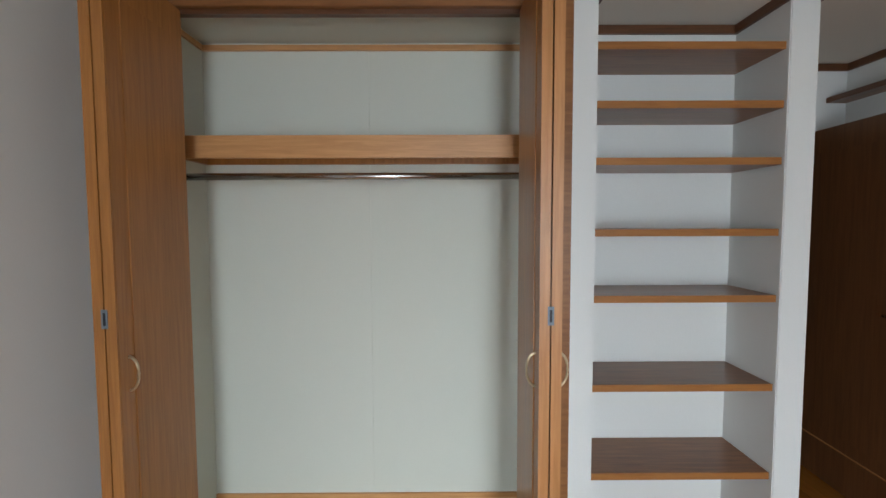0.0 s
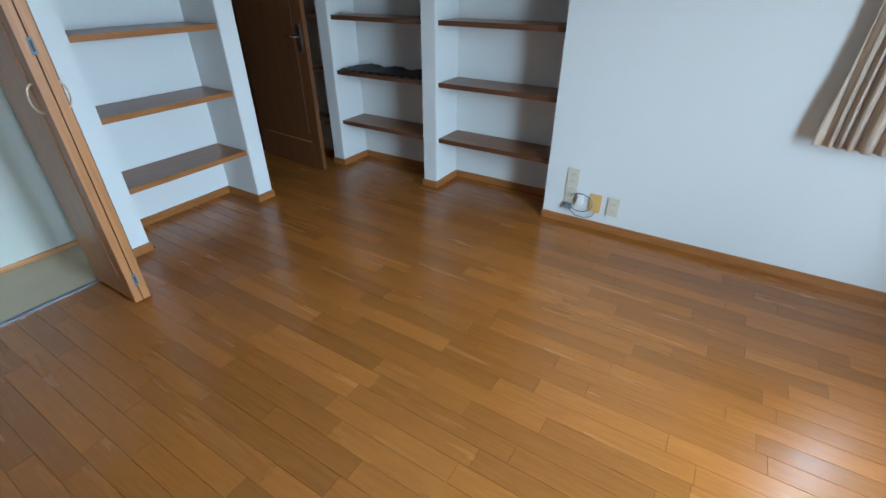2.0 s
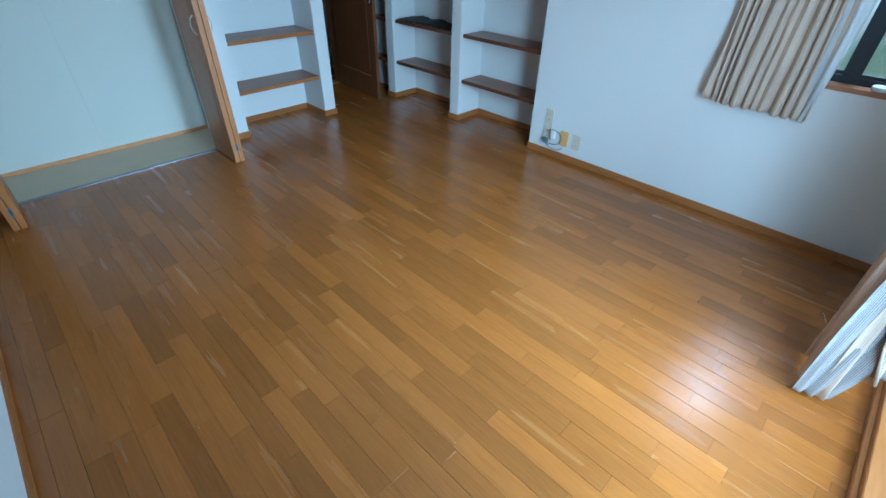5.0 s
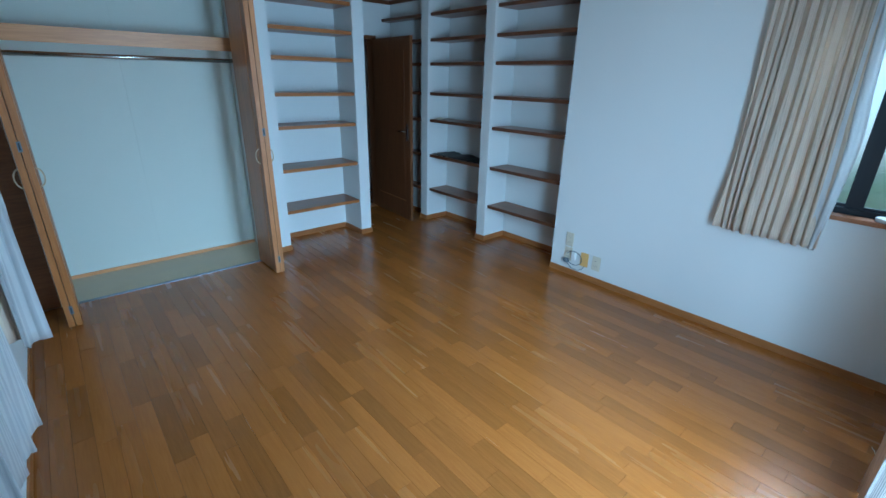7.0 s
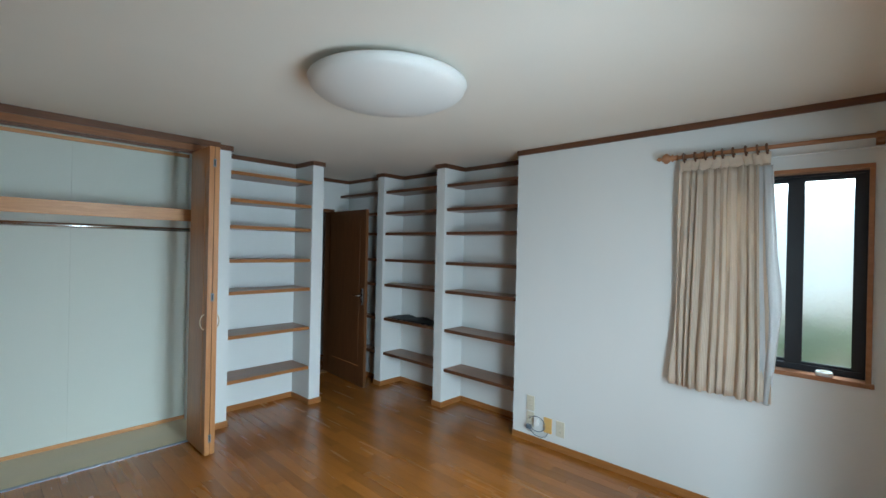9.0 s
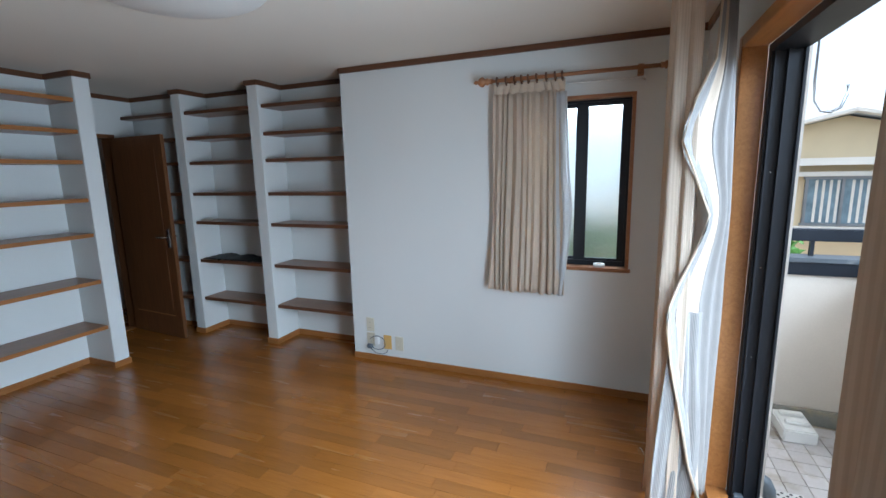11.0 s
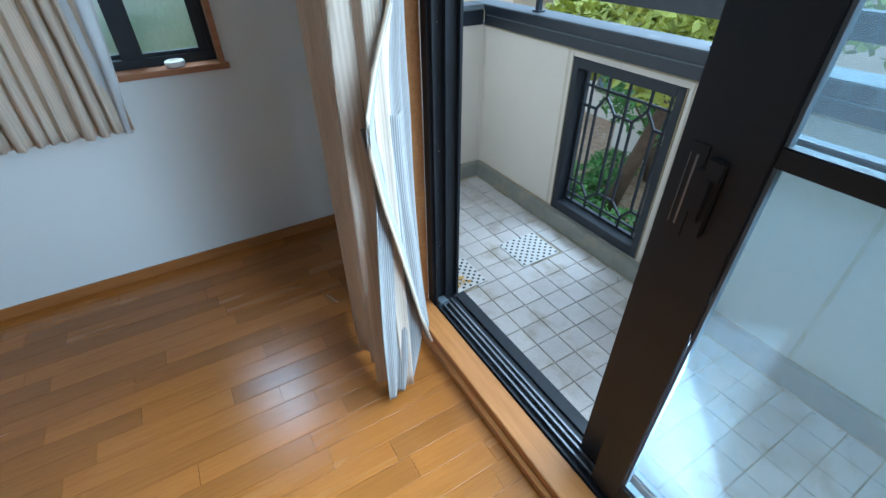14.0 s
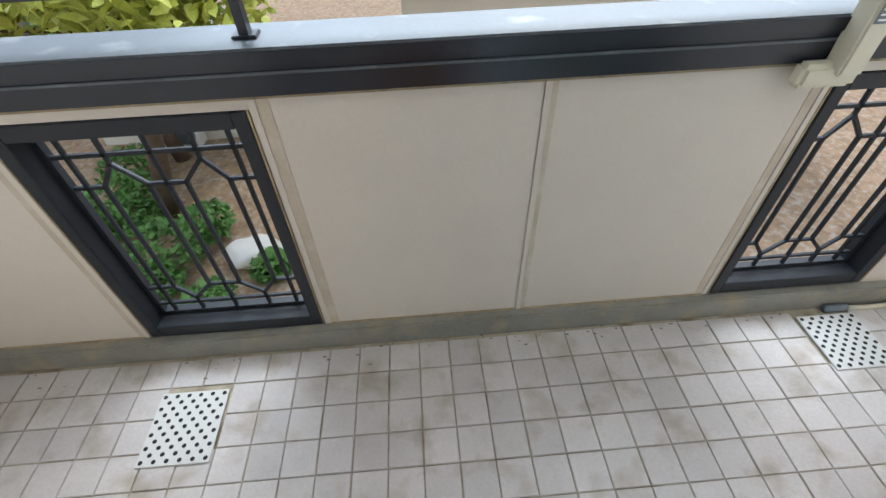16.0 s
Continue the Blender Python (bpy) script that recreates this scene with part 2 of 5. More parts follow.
# same dark rail, the sky's sheen put in as a lighter grey
M_CAP = noise_mat("sky_sheen_rail_cap", (0.095, 0.11, 0.125), rough=0.48, metal=0.15, var=0.2, scale=5, bump=0.05, spec=0.6, stain=((0.22, 0.23, 0.23), 9, 0.6))
M_STEEL = noise_mat("stainless", (0.55, 0.54, 0.52), rough=0.25, metal=1.0, var=0.05)
M_BRASS = noise_mat("satin_brass", (0.62, 0.50, 0.33), rough=0.3, metal=0.9, var=0.05)
M_TRACK = noise_mat("track_aluminium", (0.30, 0.31, 0.33), rough=0.35, metal=0.8, var=0.1)
M_STUCCO = noise_mat("balcony_panel", (0.62, 0.56, 0.49), rough=0.8, var=0.05, scale=2.5, bump=0.3, stain=((0.55, 0.51, 0.44), 4, 0.66))
M_GROUT = noise_mat("grout", (0.38, 0.33, 0.25), rough=0.9, var=0.3, scale=3, stain=((0.20, 0.155, 0.105), 9, 0.5))
M_CAULK = noise_mat("yellowed_caulk", (0.33, 0.26, 0.16), rough=0.8, var=0.3, scale=14, stain=((0.13, 0.11, 0.08), 25, 0.6))
M_CURB = noise_mat("painted_curb", (0.235, 0.23, 0.205), rough=0.7, var=0.2, scale=8, stain=((0.33, 0.28, 0.20), 9, 0.52))
M_TILE = noise_mat("balcony_tile", (0.53, 0.50, 0.49), rough=0.65, var=0.14, scale=4, fine=110, bump=0.8, stain=((0.38, 0.335, 0.285), 7, 0.52), per_piece=0.08, coords="World")
M_DIRT = noise_mat("weather_stain", (0.52, 0.445, 0.35), rough=0.85, var=0.12, scale=12, stain=((0.60, 0.54, 0.47), 9, 0.52))
M_PLASTIC = noise_mat("ivory_plastic", (0.62, 0.58, 0.46), rough=0.4, var=0.04, bump=0)
M_ORANGE = noise_mat("yellow_plastic", (0.66, 0.42, 0.14), rough=0.45, var=0.05, bump=0)
M_WHITE = noise_mat("white_plastic", (0.78, 0.78, 0.76), rough=0.4, var=0.03, bump=0)
M_DRAIN = noise_mat("drain_plate", (0.60, 0.60, 0.59), rough=0.35, var=0.05)
M_GRIME = noise_mat("grime", (0.17, 0.145, 0.115), rough=0.9, var=0.4, scale=20)
M_HOLE = noise_mat("drain_dark", (0.015, 0.015, 0.015), rough=0.9, var=0.3)
M_SHADE = noise_mat("lamp_acrylic", (0.66, 0.65, 0.62), rough=0.5, var=0.01, bump=0)
M_LEATHER = noise_mat("black_sheet", (0.004, 0.004, 0.005), rough=0.55, var=0.4, scale=12, bump=0.4)
M_GLASS = glass_mat("clear_glass", (0.88, 0.94, 0.96), haze=0.04)
M_FROST = glass_mat("patterned_glass", (0.88, 0.97, 0.95), rough=0.35, bump=0.6, scale=45)
M_CURT = cloth_mat("beige_curtain", (0.80, 0.69, 0.56), stripe=(0.74, 0.62, 0.49), axis_scale=900, through_light=0.42)
M_LINING = cloth_mat("striped_lining", (0.45, 0.43, 0.405), stripe=(0.25, 0.245, 0.245), axis_scale=620, through_light=0.06)
# cloth of M_CURT with shade put into a darker tone; lining blocks light
M_LINED = cloth_mat("lined_beige_curtain_shaded", (0.66, 0.55, 0.44), stripe=(0.60, 0.49, 0.38), axis_scale=900, through_light=0.05)
M_LACE = cloth_mat("white_lace", (0.80, 0.80, 0.79), stripe=(0.70, 0.70, 0.70), axis_scale=500, through_light=0.55)
M_GREYPLAS = noise_mat("grey_plastic", (0.14, 0.17, 0.20), rough=0.5, var=0.1)
M_LEAF = noise_mat("leaf_yellow_green", (0.42, 0.46, 0.08), rough=0.5, var=0.45, scale=3, bump=0)
M_LEAF2 = noise_mat("leaf_green", (0.10, 0.24, 0.05), rough=0.5, var=0.4, scale=3, bump=0)
M_BARK = noise_mat("bark", (0.11, 0.075, 0.05), rough=0.9, var=0.4, scale=9, bump=0.8)
M_EARTH = noise_mat("garden_earth", (0.36, 0.25, 0.16), rough=0.95, var=0.4, scale=6.0, fine=34, bump=1.0, stain=((0.46, 0.40, 0.33), 11, 0.5))
M_CREAM = noise_mat("cream_render", (0.72, 0.58, 0.36), rough=0.85, var=0.05, scale=2)
M_WHITEWALL = noise_mat("white_render", (0.78, 0.75, 0.67), rough=0.85, var=0.06, scale=2)
M_ROOF = noise_mat("slate_roof", (0.40, 0.47, 0.52), rough=0.7, var=0.2, scale=5)
M_BROWNROOF = noise_mat("brown_gutter", (0.17, 0.145, 0.135), rough=0.5, var=0.2)
M_FARGLASS = noise_mat("house_window_glass", (0.20, 0.28, 0.33), rough=0.1, var=0.4, scale=4, bump=0)


# ---- builders ----
def boxes(bm, *specs):
    for x0, x1, y0, y1, z0, z1 in specs:
        r = bmesh.ops.create_cube(bm, size=1.0, matrix=Matrix.Translation(((x0 + x1) / 2, (y0 + y1) / 2, (z0 + z1) / 2)) @ Matrix.Diagonal((x1 - x0, y1 - y0, z1 - z0, 1)))
    return bm


def finish(name, bm, mat, bevel=0.0, smooth=False):
    if bevel:
        bmesh.ops.bevel(bm, geom=bm.edges[:], offset=bevel, segments=2, affect='EDGES', clamp_overlap=True)
    me = bpy.data.meshes.new(name)
    bmesh.ops.recalc_face_normals(bm, faces=bm.faces[:])
    bm.to_mesh(me)
    bm.free()
    me.materials.append(mat)
    if smooth:
        for p in me.polygons:
            p.use_smooth = True
    return new(name, me)


def part(name, bm, mat, parent=None, label="", bevel=0.0, smooth=False, kind=""):
    ob = finish(name, bm, mat, bevel, smooth)
    if parent:
        ob.parent = parent
        ob.matrix_parent_inverse = Matrix.Translation(-parent.location)
    return tagged(ob, label, "", "", kind)


def slab(name, spec, mat, label="", kind="structure", bevel=0.0, category=""):
    return tagged(finish(name, boxes(bmesh.new(), *([spec] if isinstance(spec[0], (int, float)) else spec)), mat, bevel), label, category, "", kind)


def thing(name, at, label, category, group=""):
    e = new(name)
    e.empty_display_size = 0.1
    e.location = at
    return tagged(e, label, category, group)


def bx(*s):
    return boxes(bmesh.new(), *s)


def rod(bm, a, b, r, seg=12, r2=None):
    a, b = Vector(a), Vector(b)
    m = Matrix.Translation((a + b) / 2) @ (b - a).to_track_quat('Z', 'Y').to_matrix().to_4x4()
    bmesh.ops.create_cone(bm, cap_ends=True, segments=seg, radius1=r, radius2=r if r2 is None else r2, depth=(b - a).length, matrix=m)
    return bm


def tube(bm, pts, r, seg=8):
    """A bent tube through the points."""
    rings = []
    pts = [Vector(p) for p in pts]
    for i, p in enumerate(pts):
        d = (pts[min(i + 1, len(pts) - 1)] - pts[max(i - 1, 0)]).normalized()
        q = d.to_track_quat('Z', 'Y').to_matrix()
        rings.append([bm.verts.new(p + q @ Vector((r * math.cos(a), r * math.sin(a), 0))) for a in (2 * math.pi * k / seg for k in range(seg))])
    for u, v in zip(rings, rings[1:]):
        for k in range(seg):
            bm.faces.new((u[k], u[(k + 1) % seg], v[(k + 1) % seg], v[k]))
    bm.faces.new(rings[0][::-1])
    bm.faces.new(rings[-1])
    return bm


def lathe(bm, profile, seg=48, m=Matrix()):
    """Turns (radius, z) pairs about the z axis."""
    rings = []
    for r, z in profile:
        rings.append([bm.verts.new(m @ Vector((r * math.cos(2 * math.pi * k / seg), r * math.sin(2 * math.pi * k / seg), z))) for k in range(seg)])
    for u, v in zip(rings, rings[1:]):
        for k in range(seg):
            bm.faces.new((u[k], u[(k + 1) % seg], v[(k + 1) % seg], v[k]))
    bm.faces.new(rings[0][::-1])
    bm.faces.new(rings[-1])
    return bm


# ---- the room's shell ----
W, E, S, N, H = -1.05, 2.50, -1.36, 3.00, 2.40
NB = 2.82          # back of the wall niches
CB = 3.34          # back of the north bookcase niche
PB = 2.65          # back of the shallow passage shelves
PN = 3.86          # north wall of the passage
slab("floor", (W - 0.1, NB + 0.2, S - 0.02, PN + 1.4, -0.12, -0.012), M_JOINT)
slab("ceiling", (W - 0.15, 3.0, S - 0.2, PN + 1.4, H, H + 0.12), M_CEIL)
slab("wall_west", (W - 0.15, W, S - 0.2, PN + 0.1, -0.12, H), M_WALL)
# east wall with its window opening
WY0, WY1, WZ0, WZ1 = -0.985, -0.30, 0.915, 2.05
slab("wall_east", [(E, E + 0.16, S - 0.2, WY0, -0.12, H), (E, E + 0.16, WY1, 1.185, -0.12, H), (E, E + 0.16, WY0, WY1, -0.12, WZ0), (E, E + 0.16, WY0, WY1, WZ1, H)], M_WALL)
slab("niche_back_east", (NB, NB + 0.12, 1.185, PN + 0.1, -0.12, H), M_WALL)
slab("niche_back_passage", (PB, NB - 0.001, 3.105, PN, -0.05, H), M_WALL)
slab("niche_cheek", (E + 0.16, NB, 1.10, 1.185, -0.12, H), M_WALL)
slab("pillar_south", (E + 0.02, NB, 2.05, 2.165, -0.05, H), M_WALL, bevel=0.004)
slab("pillar_middle", (E + 0.02, NB, 2.99, 3.105, -0.05, H), M_WALL, bevel=0.004)
slab("pillar_passage", (1.635, 1.755, N, 3.42, -0.05, H), M_WALL, bevel=0.004)
slab("wall_passage_west", (1.635, 1.755, 3.42, PN, -0.12, H), M_WALL)
slab("pillar_closet", (0.735, 0.855, N, CB, -0.05, H), M_WALL, bevel=0.004)
slab("wall_niche_back_north", (0.66, 1.635, CB, CB + 0.1, -0.12, H), M_WALL)
# north wall of the passage with the doorway
DX0, DX1, DH = 1.62, 2.39, 1.98
slab("wall_passage_north", [(DX1 + 0.04, NB, PN, PN + 0.12, -0.12, H), (1.635, DX1 + 0.04, PN, PN + 0.12, DH + 0.03, H), (1.5, DX0 + 0.16, PN, PN + 0.12, -0.12, DH + 0.03)], M_WALL)
slab("wall_hall_end", (1.2, NB + 0.2, PN + 1.2, PN + 1.3, -0.12, H), M_DARKDOOR)
slab("wall_hall_sides", [(1.1, 1.2, PN + 0.12, PN + 1.3, -0.12, H), (NB, NB + 0.1, PN + 0.12, PN + 1.3, -0.12, H)], M_WALL)
# closet shell
CX0, CX1, CY, CZ = -0.86, 0.63, 2.95, 2.30
slab("closet_back_wall", [(-1.0, -0.1455, 3.45, 3.55, -0.1, H), (-0.1440, 0.735, 3.45, 3.55, -0.1, H), (-0.2, -0.1, 3.456, 3.54, -0.1, H)], M_CLOSET)
slab("closet_side_walls", [(0.70, 0.735, 3.03, 3.45, -0.1, H), (W, -0.98, 3.03, 3.45, -0.1, H)], M_CLOSET)
slab("closet_floor", (-0.98, 0.70, 2.94, 3.45, -0.04, 0.003), M_CLFLOOR)
slab("closet_ceiling", (-0.98, 0.70, 3.02, 3.45, H - 0.035, H - 0.004), M_CLOSET)
slab("closet_baseboard", [(-0.98, 0.70, 3.438, 3.45, 0.003, 0.03)], M_PELMET)
slab("closet_cornice", [(-0.98, 0.70, 3.43, 3.45, 2.325, 2.35), (-0.98, -0.966, 3.02, 3.43, 2.325, 2.35), (0.686, 0.70, 3.02, 3.43, 2.325, 2.35)], M_PELMET)
slab("closet_casing", [(CX0 - 0.16, CX0 - 0.02, 2.93, N + 0.02, 0, H - 0.002), (0.635, 0.735, 2.93, N + 0.02, 0, H - 0.002), (CX0 - 0.02, 0.635, 2.93, N + 0.03, CZ, H - 0.002)], M_HEAD, bevel=0.003)
slab("closet_top_track", (CX0, 0.635, 2.955, 2.985, CZ - 0.018, CZ), M_TRIM)
slab("closet_floor_track", [(CX0, 0.635, 2.905, 2.915, -0.004, 0.006), (CX0, 0.635, 2.925, 2.935, -0.004, 0.006), (CX0, 0.635, 2.915, 2.925, -0.006, 0.001)], M_TRACK)
# south wall round the sliding door
SX0, SX1, SZ = -0.16, 1.60, 2.05
slab("wall_south", [(W - 0.1, SX0 - 0.05, S - 0.2, S, -0.12, H), (SX1 + 0.05, E, S - 0.2, S, -0.12, H), (SX0 - 0.05, SX1 + 0.05, S - 0.2, S, SZ + 0.05, H), (SX0 - 0.05, SX1 + 0.05, S - 0.2, S - 0.02, -0.3, 0.03)], M_WALL)


def run(points, prof_d, z0, z1, side=1):
    """Boxes along a run of wall: (x0, y0, x1, y1, nx, ny), n pointing into the room."""
    specs = []
    for x0, y0, x1, y1, nx, ny in points:
        xs, ys = sorted((x0, x1)), sorted((y0, y1))
        if nx:
            xs = sorted((x0, x0 + nx * prof_d))
        else:
            ys = sorted((y0, y0 + ny * prof_d))
        specs.append((xs[0], xs[1], ys[0], ys[1], z0, z1))
    return specs


WALLS = [
    (E, S, E, 1.185, -1, 0), (W, S, W, 2.93, 1, 0),
    (E + 0.02, 2.05 - 0.008, E + 0.02, 2.165 + 0.008, -1, 0), (E + 0.02, 2.99 - 0.008, E + 0.02, 3.105 + 0.008, -1, 0),
    (NB, 1.195, NB, 2.04, -1, 0), (NB, 2.175, NB, 2.98, -1, 0), (PB, 3.115, PB, PN - 0.01, -1, 0),
    (E, 1.185, NB, 1.185, 0, 1), (E + 0.02, 2.05, NB, 2.05, 0, -1), (E + 0.02, 2.165, NB, 2.165, 0, 1), (E + 0.02, 2.99, NB, 2.99, 0, -1), (E + 0.02, 3.105, PB, 3.105, 0, 1),
    (0.735, N, 0.855 + 0.008, N, 0, -1), (1.635 - 0.008, N, 1.755 + 0.008, N, 0, -1),
    (0.855, N, 0.855, CB, 1, 0), (1.635, N, 1.635, CB, -1, 0), (0.865, CB, 1.625, CB, 0, -1), (1.755, N, 1.755, PN, 1, 0),
    (DX1 + 0.05, PN, PB, PN, 0, -1),
]
slab("baseboard", run(WALLS, 0.009, -0.01, 0.052), M_BASE)
slab("trim", run(WALLS[:-1] + [(1.765, PN, PB, PN, 0, -1), (W, S, E, S, 0, 1)], 0.016, H - 0.042, H - 0.001) + run([(W, 2.93, 0.735, 2.93, 0, -1)], 0.012, H - 0.05, H - 0.001), M_TRIM)

# sliding door sill and reveal
slab("door_reveal", [(SX0 - 0.03, SX1 + 0.05, -1.44, S + 0.012, -0.01, 0.065), (SX0 - 0.03, SX1 + 0.05, S + 0.012, S + 0.03, -0.01, 0.03), (SX1, SX1 + 0.05, -1.44, S + 0.012, 0.065, SZ + 0.05), (SX0 - 0.05, SX0, -1.44, S + 0.012, 0.065, SZ + 0.05), (SX0, SX1, -1.44, S + 0.012, SZ, SZ + 0.05)], M_SILL, bevel=0.003)


# ---- sliding door ----
def leaf(name, x0, x1, y, stile_e, label):
    """A glazed sliding leaf with its stiles, rails and middle bar."""
    d = thing(name, ((x0 + x1) / 2, y, 0.075), label, "sliding door", "sliding door leaves")
    part("stile", bx((x1 - stile_e, x1, y - 0.017, y + 0.017, 0.078, SZ - 0.02)), M_BLACK, d, bevel=0.002)
    part("stile", bx((x0, x0 + 0.055, y - 0.017, y + 0.017, 0.078, SZ - 0.02)), M_BLACK, d, bevel=0.002)
    part("rail", bx((x0 + 0.055, x1 - stile_e, y - 0.015, y + 0.015, 0.078, 0.175)), M_BLACK, d, bevel=0.002)
    part("rail", bx((x0 + 0.055, x1 - stile_e, y - 0.015, y + 0.015, SZ - 0.085, SZ - 0.02)), M_BLACK, d, bevel=0.002)
    part("middle_bar", bx((x0 + 0.055, x1 - stile_e, y - 0.013, y + 0.013, 1.098, 1.130)), M_BLACK, d, bevel=0.002)
    part("gasket", bx((x1 - stile_e - 0.006, x1 - stile_e, y - 0.009, y + 0.009, 0.175, SZ - 0.085), (x0 + 0.055, x1 - stile_e - 0.006, y - 0.009, y + 0.009, 0.175, 0.181)), M_GREYPLAS, d, "dark grey rubber gasket")
    g = part("pane", bx((x0 + 0.05, x1 - stile_e + 0.005, y - 0.003, y + 0.003, 0.17, SZ - 0.08)), M_GLASS, d, "clear glass pane")
    g.visible_shadow = False
    return d


inner = leaf("sliding_door_leaf", SX0 + 0.035, 0.672, -1.475, 0.085, "black aluminium framed glass leaf, shut behind the curtain")
outer = leaf("sliding_door_leaf", SX0 + 0.055, 0.758, -1.522, 0.085, "black aluminium framed glass leaf, slid open over the other")
part("weather_strip", bx((0.6735, 0.6765, -1.5045, -1.4985, 0.09, SZ - 0.03)), M_TRACK, outer, "thin grey metal strip")
lock = part("crescent_lock", bx((0.640, 0.671, -1.4575, -1.449, 0.945, 1.085), (0.6725, 0.692, -1.476, -1.463, 0.975, 1.055)), M_BLACK, inner, "black crescent lock", bevel=0.003)
part("lever", bx((0.650, 0.660, -1.4488, -1.442, 0.975, 1.05)), M_BLACK, lock, bevel=0.002)
pull = part("pull_handle", bx((0.700, 0.730, -1.506, -1.5025, 0.90, 1.08)), M_BLACK, outer, "recessed black finger pull")
part("pull_slot", bx((0.714, 0.718, -1.5025, -1.5015, 0.92, 1.06), (0.728, 0.7295, -1.5025, -1.501, 0.92, 1.06)), M_TRACK, pull, "thin grey ridge")

fr = thing("sliding_door_frame", ((SX0 + SX1) / 2, -1.5, 0.03), "dark aluminium frame with two ridged tracks and open leaf", "door frame")
part("jamb", bx((SX1 - 0.035, SX1, -1.56, -1.442, 0.05, SZ), (SX1 - 0.055, SX1 - 0.035, -1.505, -1.495, 0.07, SZ), (SX1 - 0.05, SX1 - 0.035, -1.46, -1.452, 0.07, SZ), (SX1 - 0.05, SX1 - 0.035, -1.56, -1.55, 0.07, SZ)), M_BLACK, fr)
part("jamb", bx((SX0, SX0 + 0.03, -1.56, -1.442, 0.05, SZ)), M_BLACK, fr)
part("head", bx((SX0 + 0.03, SX1 - 0.035, -1.56, -1.442, SZ - 0.03, SZ)), M_BLACK, fr)
part("threshold", bx((SX0 + 0.03, SX1 - 0.035, -1.60, -1.442, 0.03, 0.056)), M_BLACK, fr)
for y in (-1.448, -1.473, -1.498, -1.521, -1.552):
    part("track_rib", bx((SX0 + 0.03, SX1 - 0.055, y - 0.0035, y + 0.0035, 0.056, 0.072 if y > -1.5 else 0.066)), M_BLACK if y in (-1.448, -1.552) else M_TRACK, fr, "worn metal track ridge")
part("corner_block", bx((SX1 - 0.075, SX1 - 0.036, -1.495, -1.455, 0.056, 0.085)), M_GREYPLAS, fr, "grey plastic corner block", bevel=0.003)
screws = bmesh.new()
for z in (0.35, 0.75, 1.15, 1.55):
    rod(screws, (SX1 - 0.0345, -1.478, z), (SX1 - 0.0362, -1.478, z), 0.0026, 8)
part("screws", screws, M_STEEL, fr, "small steel screw heads")


# ---- curtains ----
def cloth(name, path, z0, z1, folds, amp, mat, parent, label="", sway=0.0, thick=0.004, seed=1, flare=0.0, rows=30, hem=0.0):
    """A hanging cloth along a line of (x, y) points: deep folds that wander a little on the way down."""
    rnd = random.Random(seed)
    ph = [rnd.uniform(0, 6.28) for _ in range(6)]
    P = [Vector(p) for p in path]
    lens = [0]
    for a, b in zip(P, P[1:]):
        lens.append(lens[-1] + (b - a).length)
    cols = folds * 10
    bm = bmesh.new()
    uvl = bm.loops.layers.uv.new("UVMap")
    grid = []
    for j in range(rows + 1):
        v = j / rows
        row = []
        for i in range(cols + 1):
            u = i / cols
            s = u * lens[-1]
            k = max(q for q in range(len(lens) - 1) if lens[q] <= s + 1e-9)
            f = (s - lens[k]) / (lens[k + 1] - lens[k])
            d = (P[k + 1] - P[k]).normalized()
            nrm = Vector((-d.y, d.x))
            c = P[k].lerp(P[k + 1], f)
            w = 2 * math.pi * folds * (u + 0.018 * math.sin(3 * u * 6.28 + ph[0]) + 0.02 * v * math.sin(5 * u + 4 * v + ph[1]))
            a = amp * (0.45 + 0.55 * v) * (0.75 + 0.35 * math.sin(2.3 * u * 6.28 + ph[2]))
            off = a * (math.sin(w) + 0.25 * math.sin(2 * w + ph[3] + 1.5 * v)) + sway * v * math.sin(3.1 * u + ph[4])
            cc = c + nrm * off + d * (a * 0.45 * math.sin(2 * w) + flare * v * (u - 0.5))
            row.append(bm.verts.new((cc.x, cc.y, z1 + (z0 - z1) * v + hem * v * math.sin(w * 0.5 + ph[5]))))
        grid.append(row)
    for j in range(rows):
        for i in range(cols):
            f = bm.faces.new((grid[j][i], grid[j + 1][i], grid[j + 1][i + 1], grid[j][i + 1]))
            for lp, (ii, jj) in zip(f.loops, ((i, j), (i, j + 1), (i + 1, j + 1), (i + 1, j))):
                lp[uvl].uv = (ii / cols * folds * 0.12, jj / rows)
    ob = part(name, bm, mat, parent, label, smooth=True)
    sd = ob.modifiers.new("thickness", 'SOLIDIFY')
    sd.thickness = thick
    return ob


def lerp2(a, b, f):
    return a + (b - a) * f


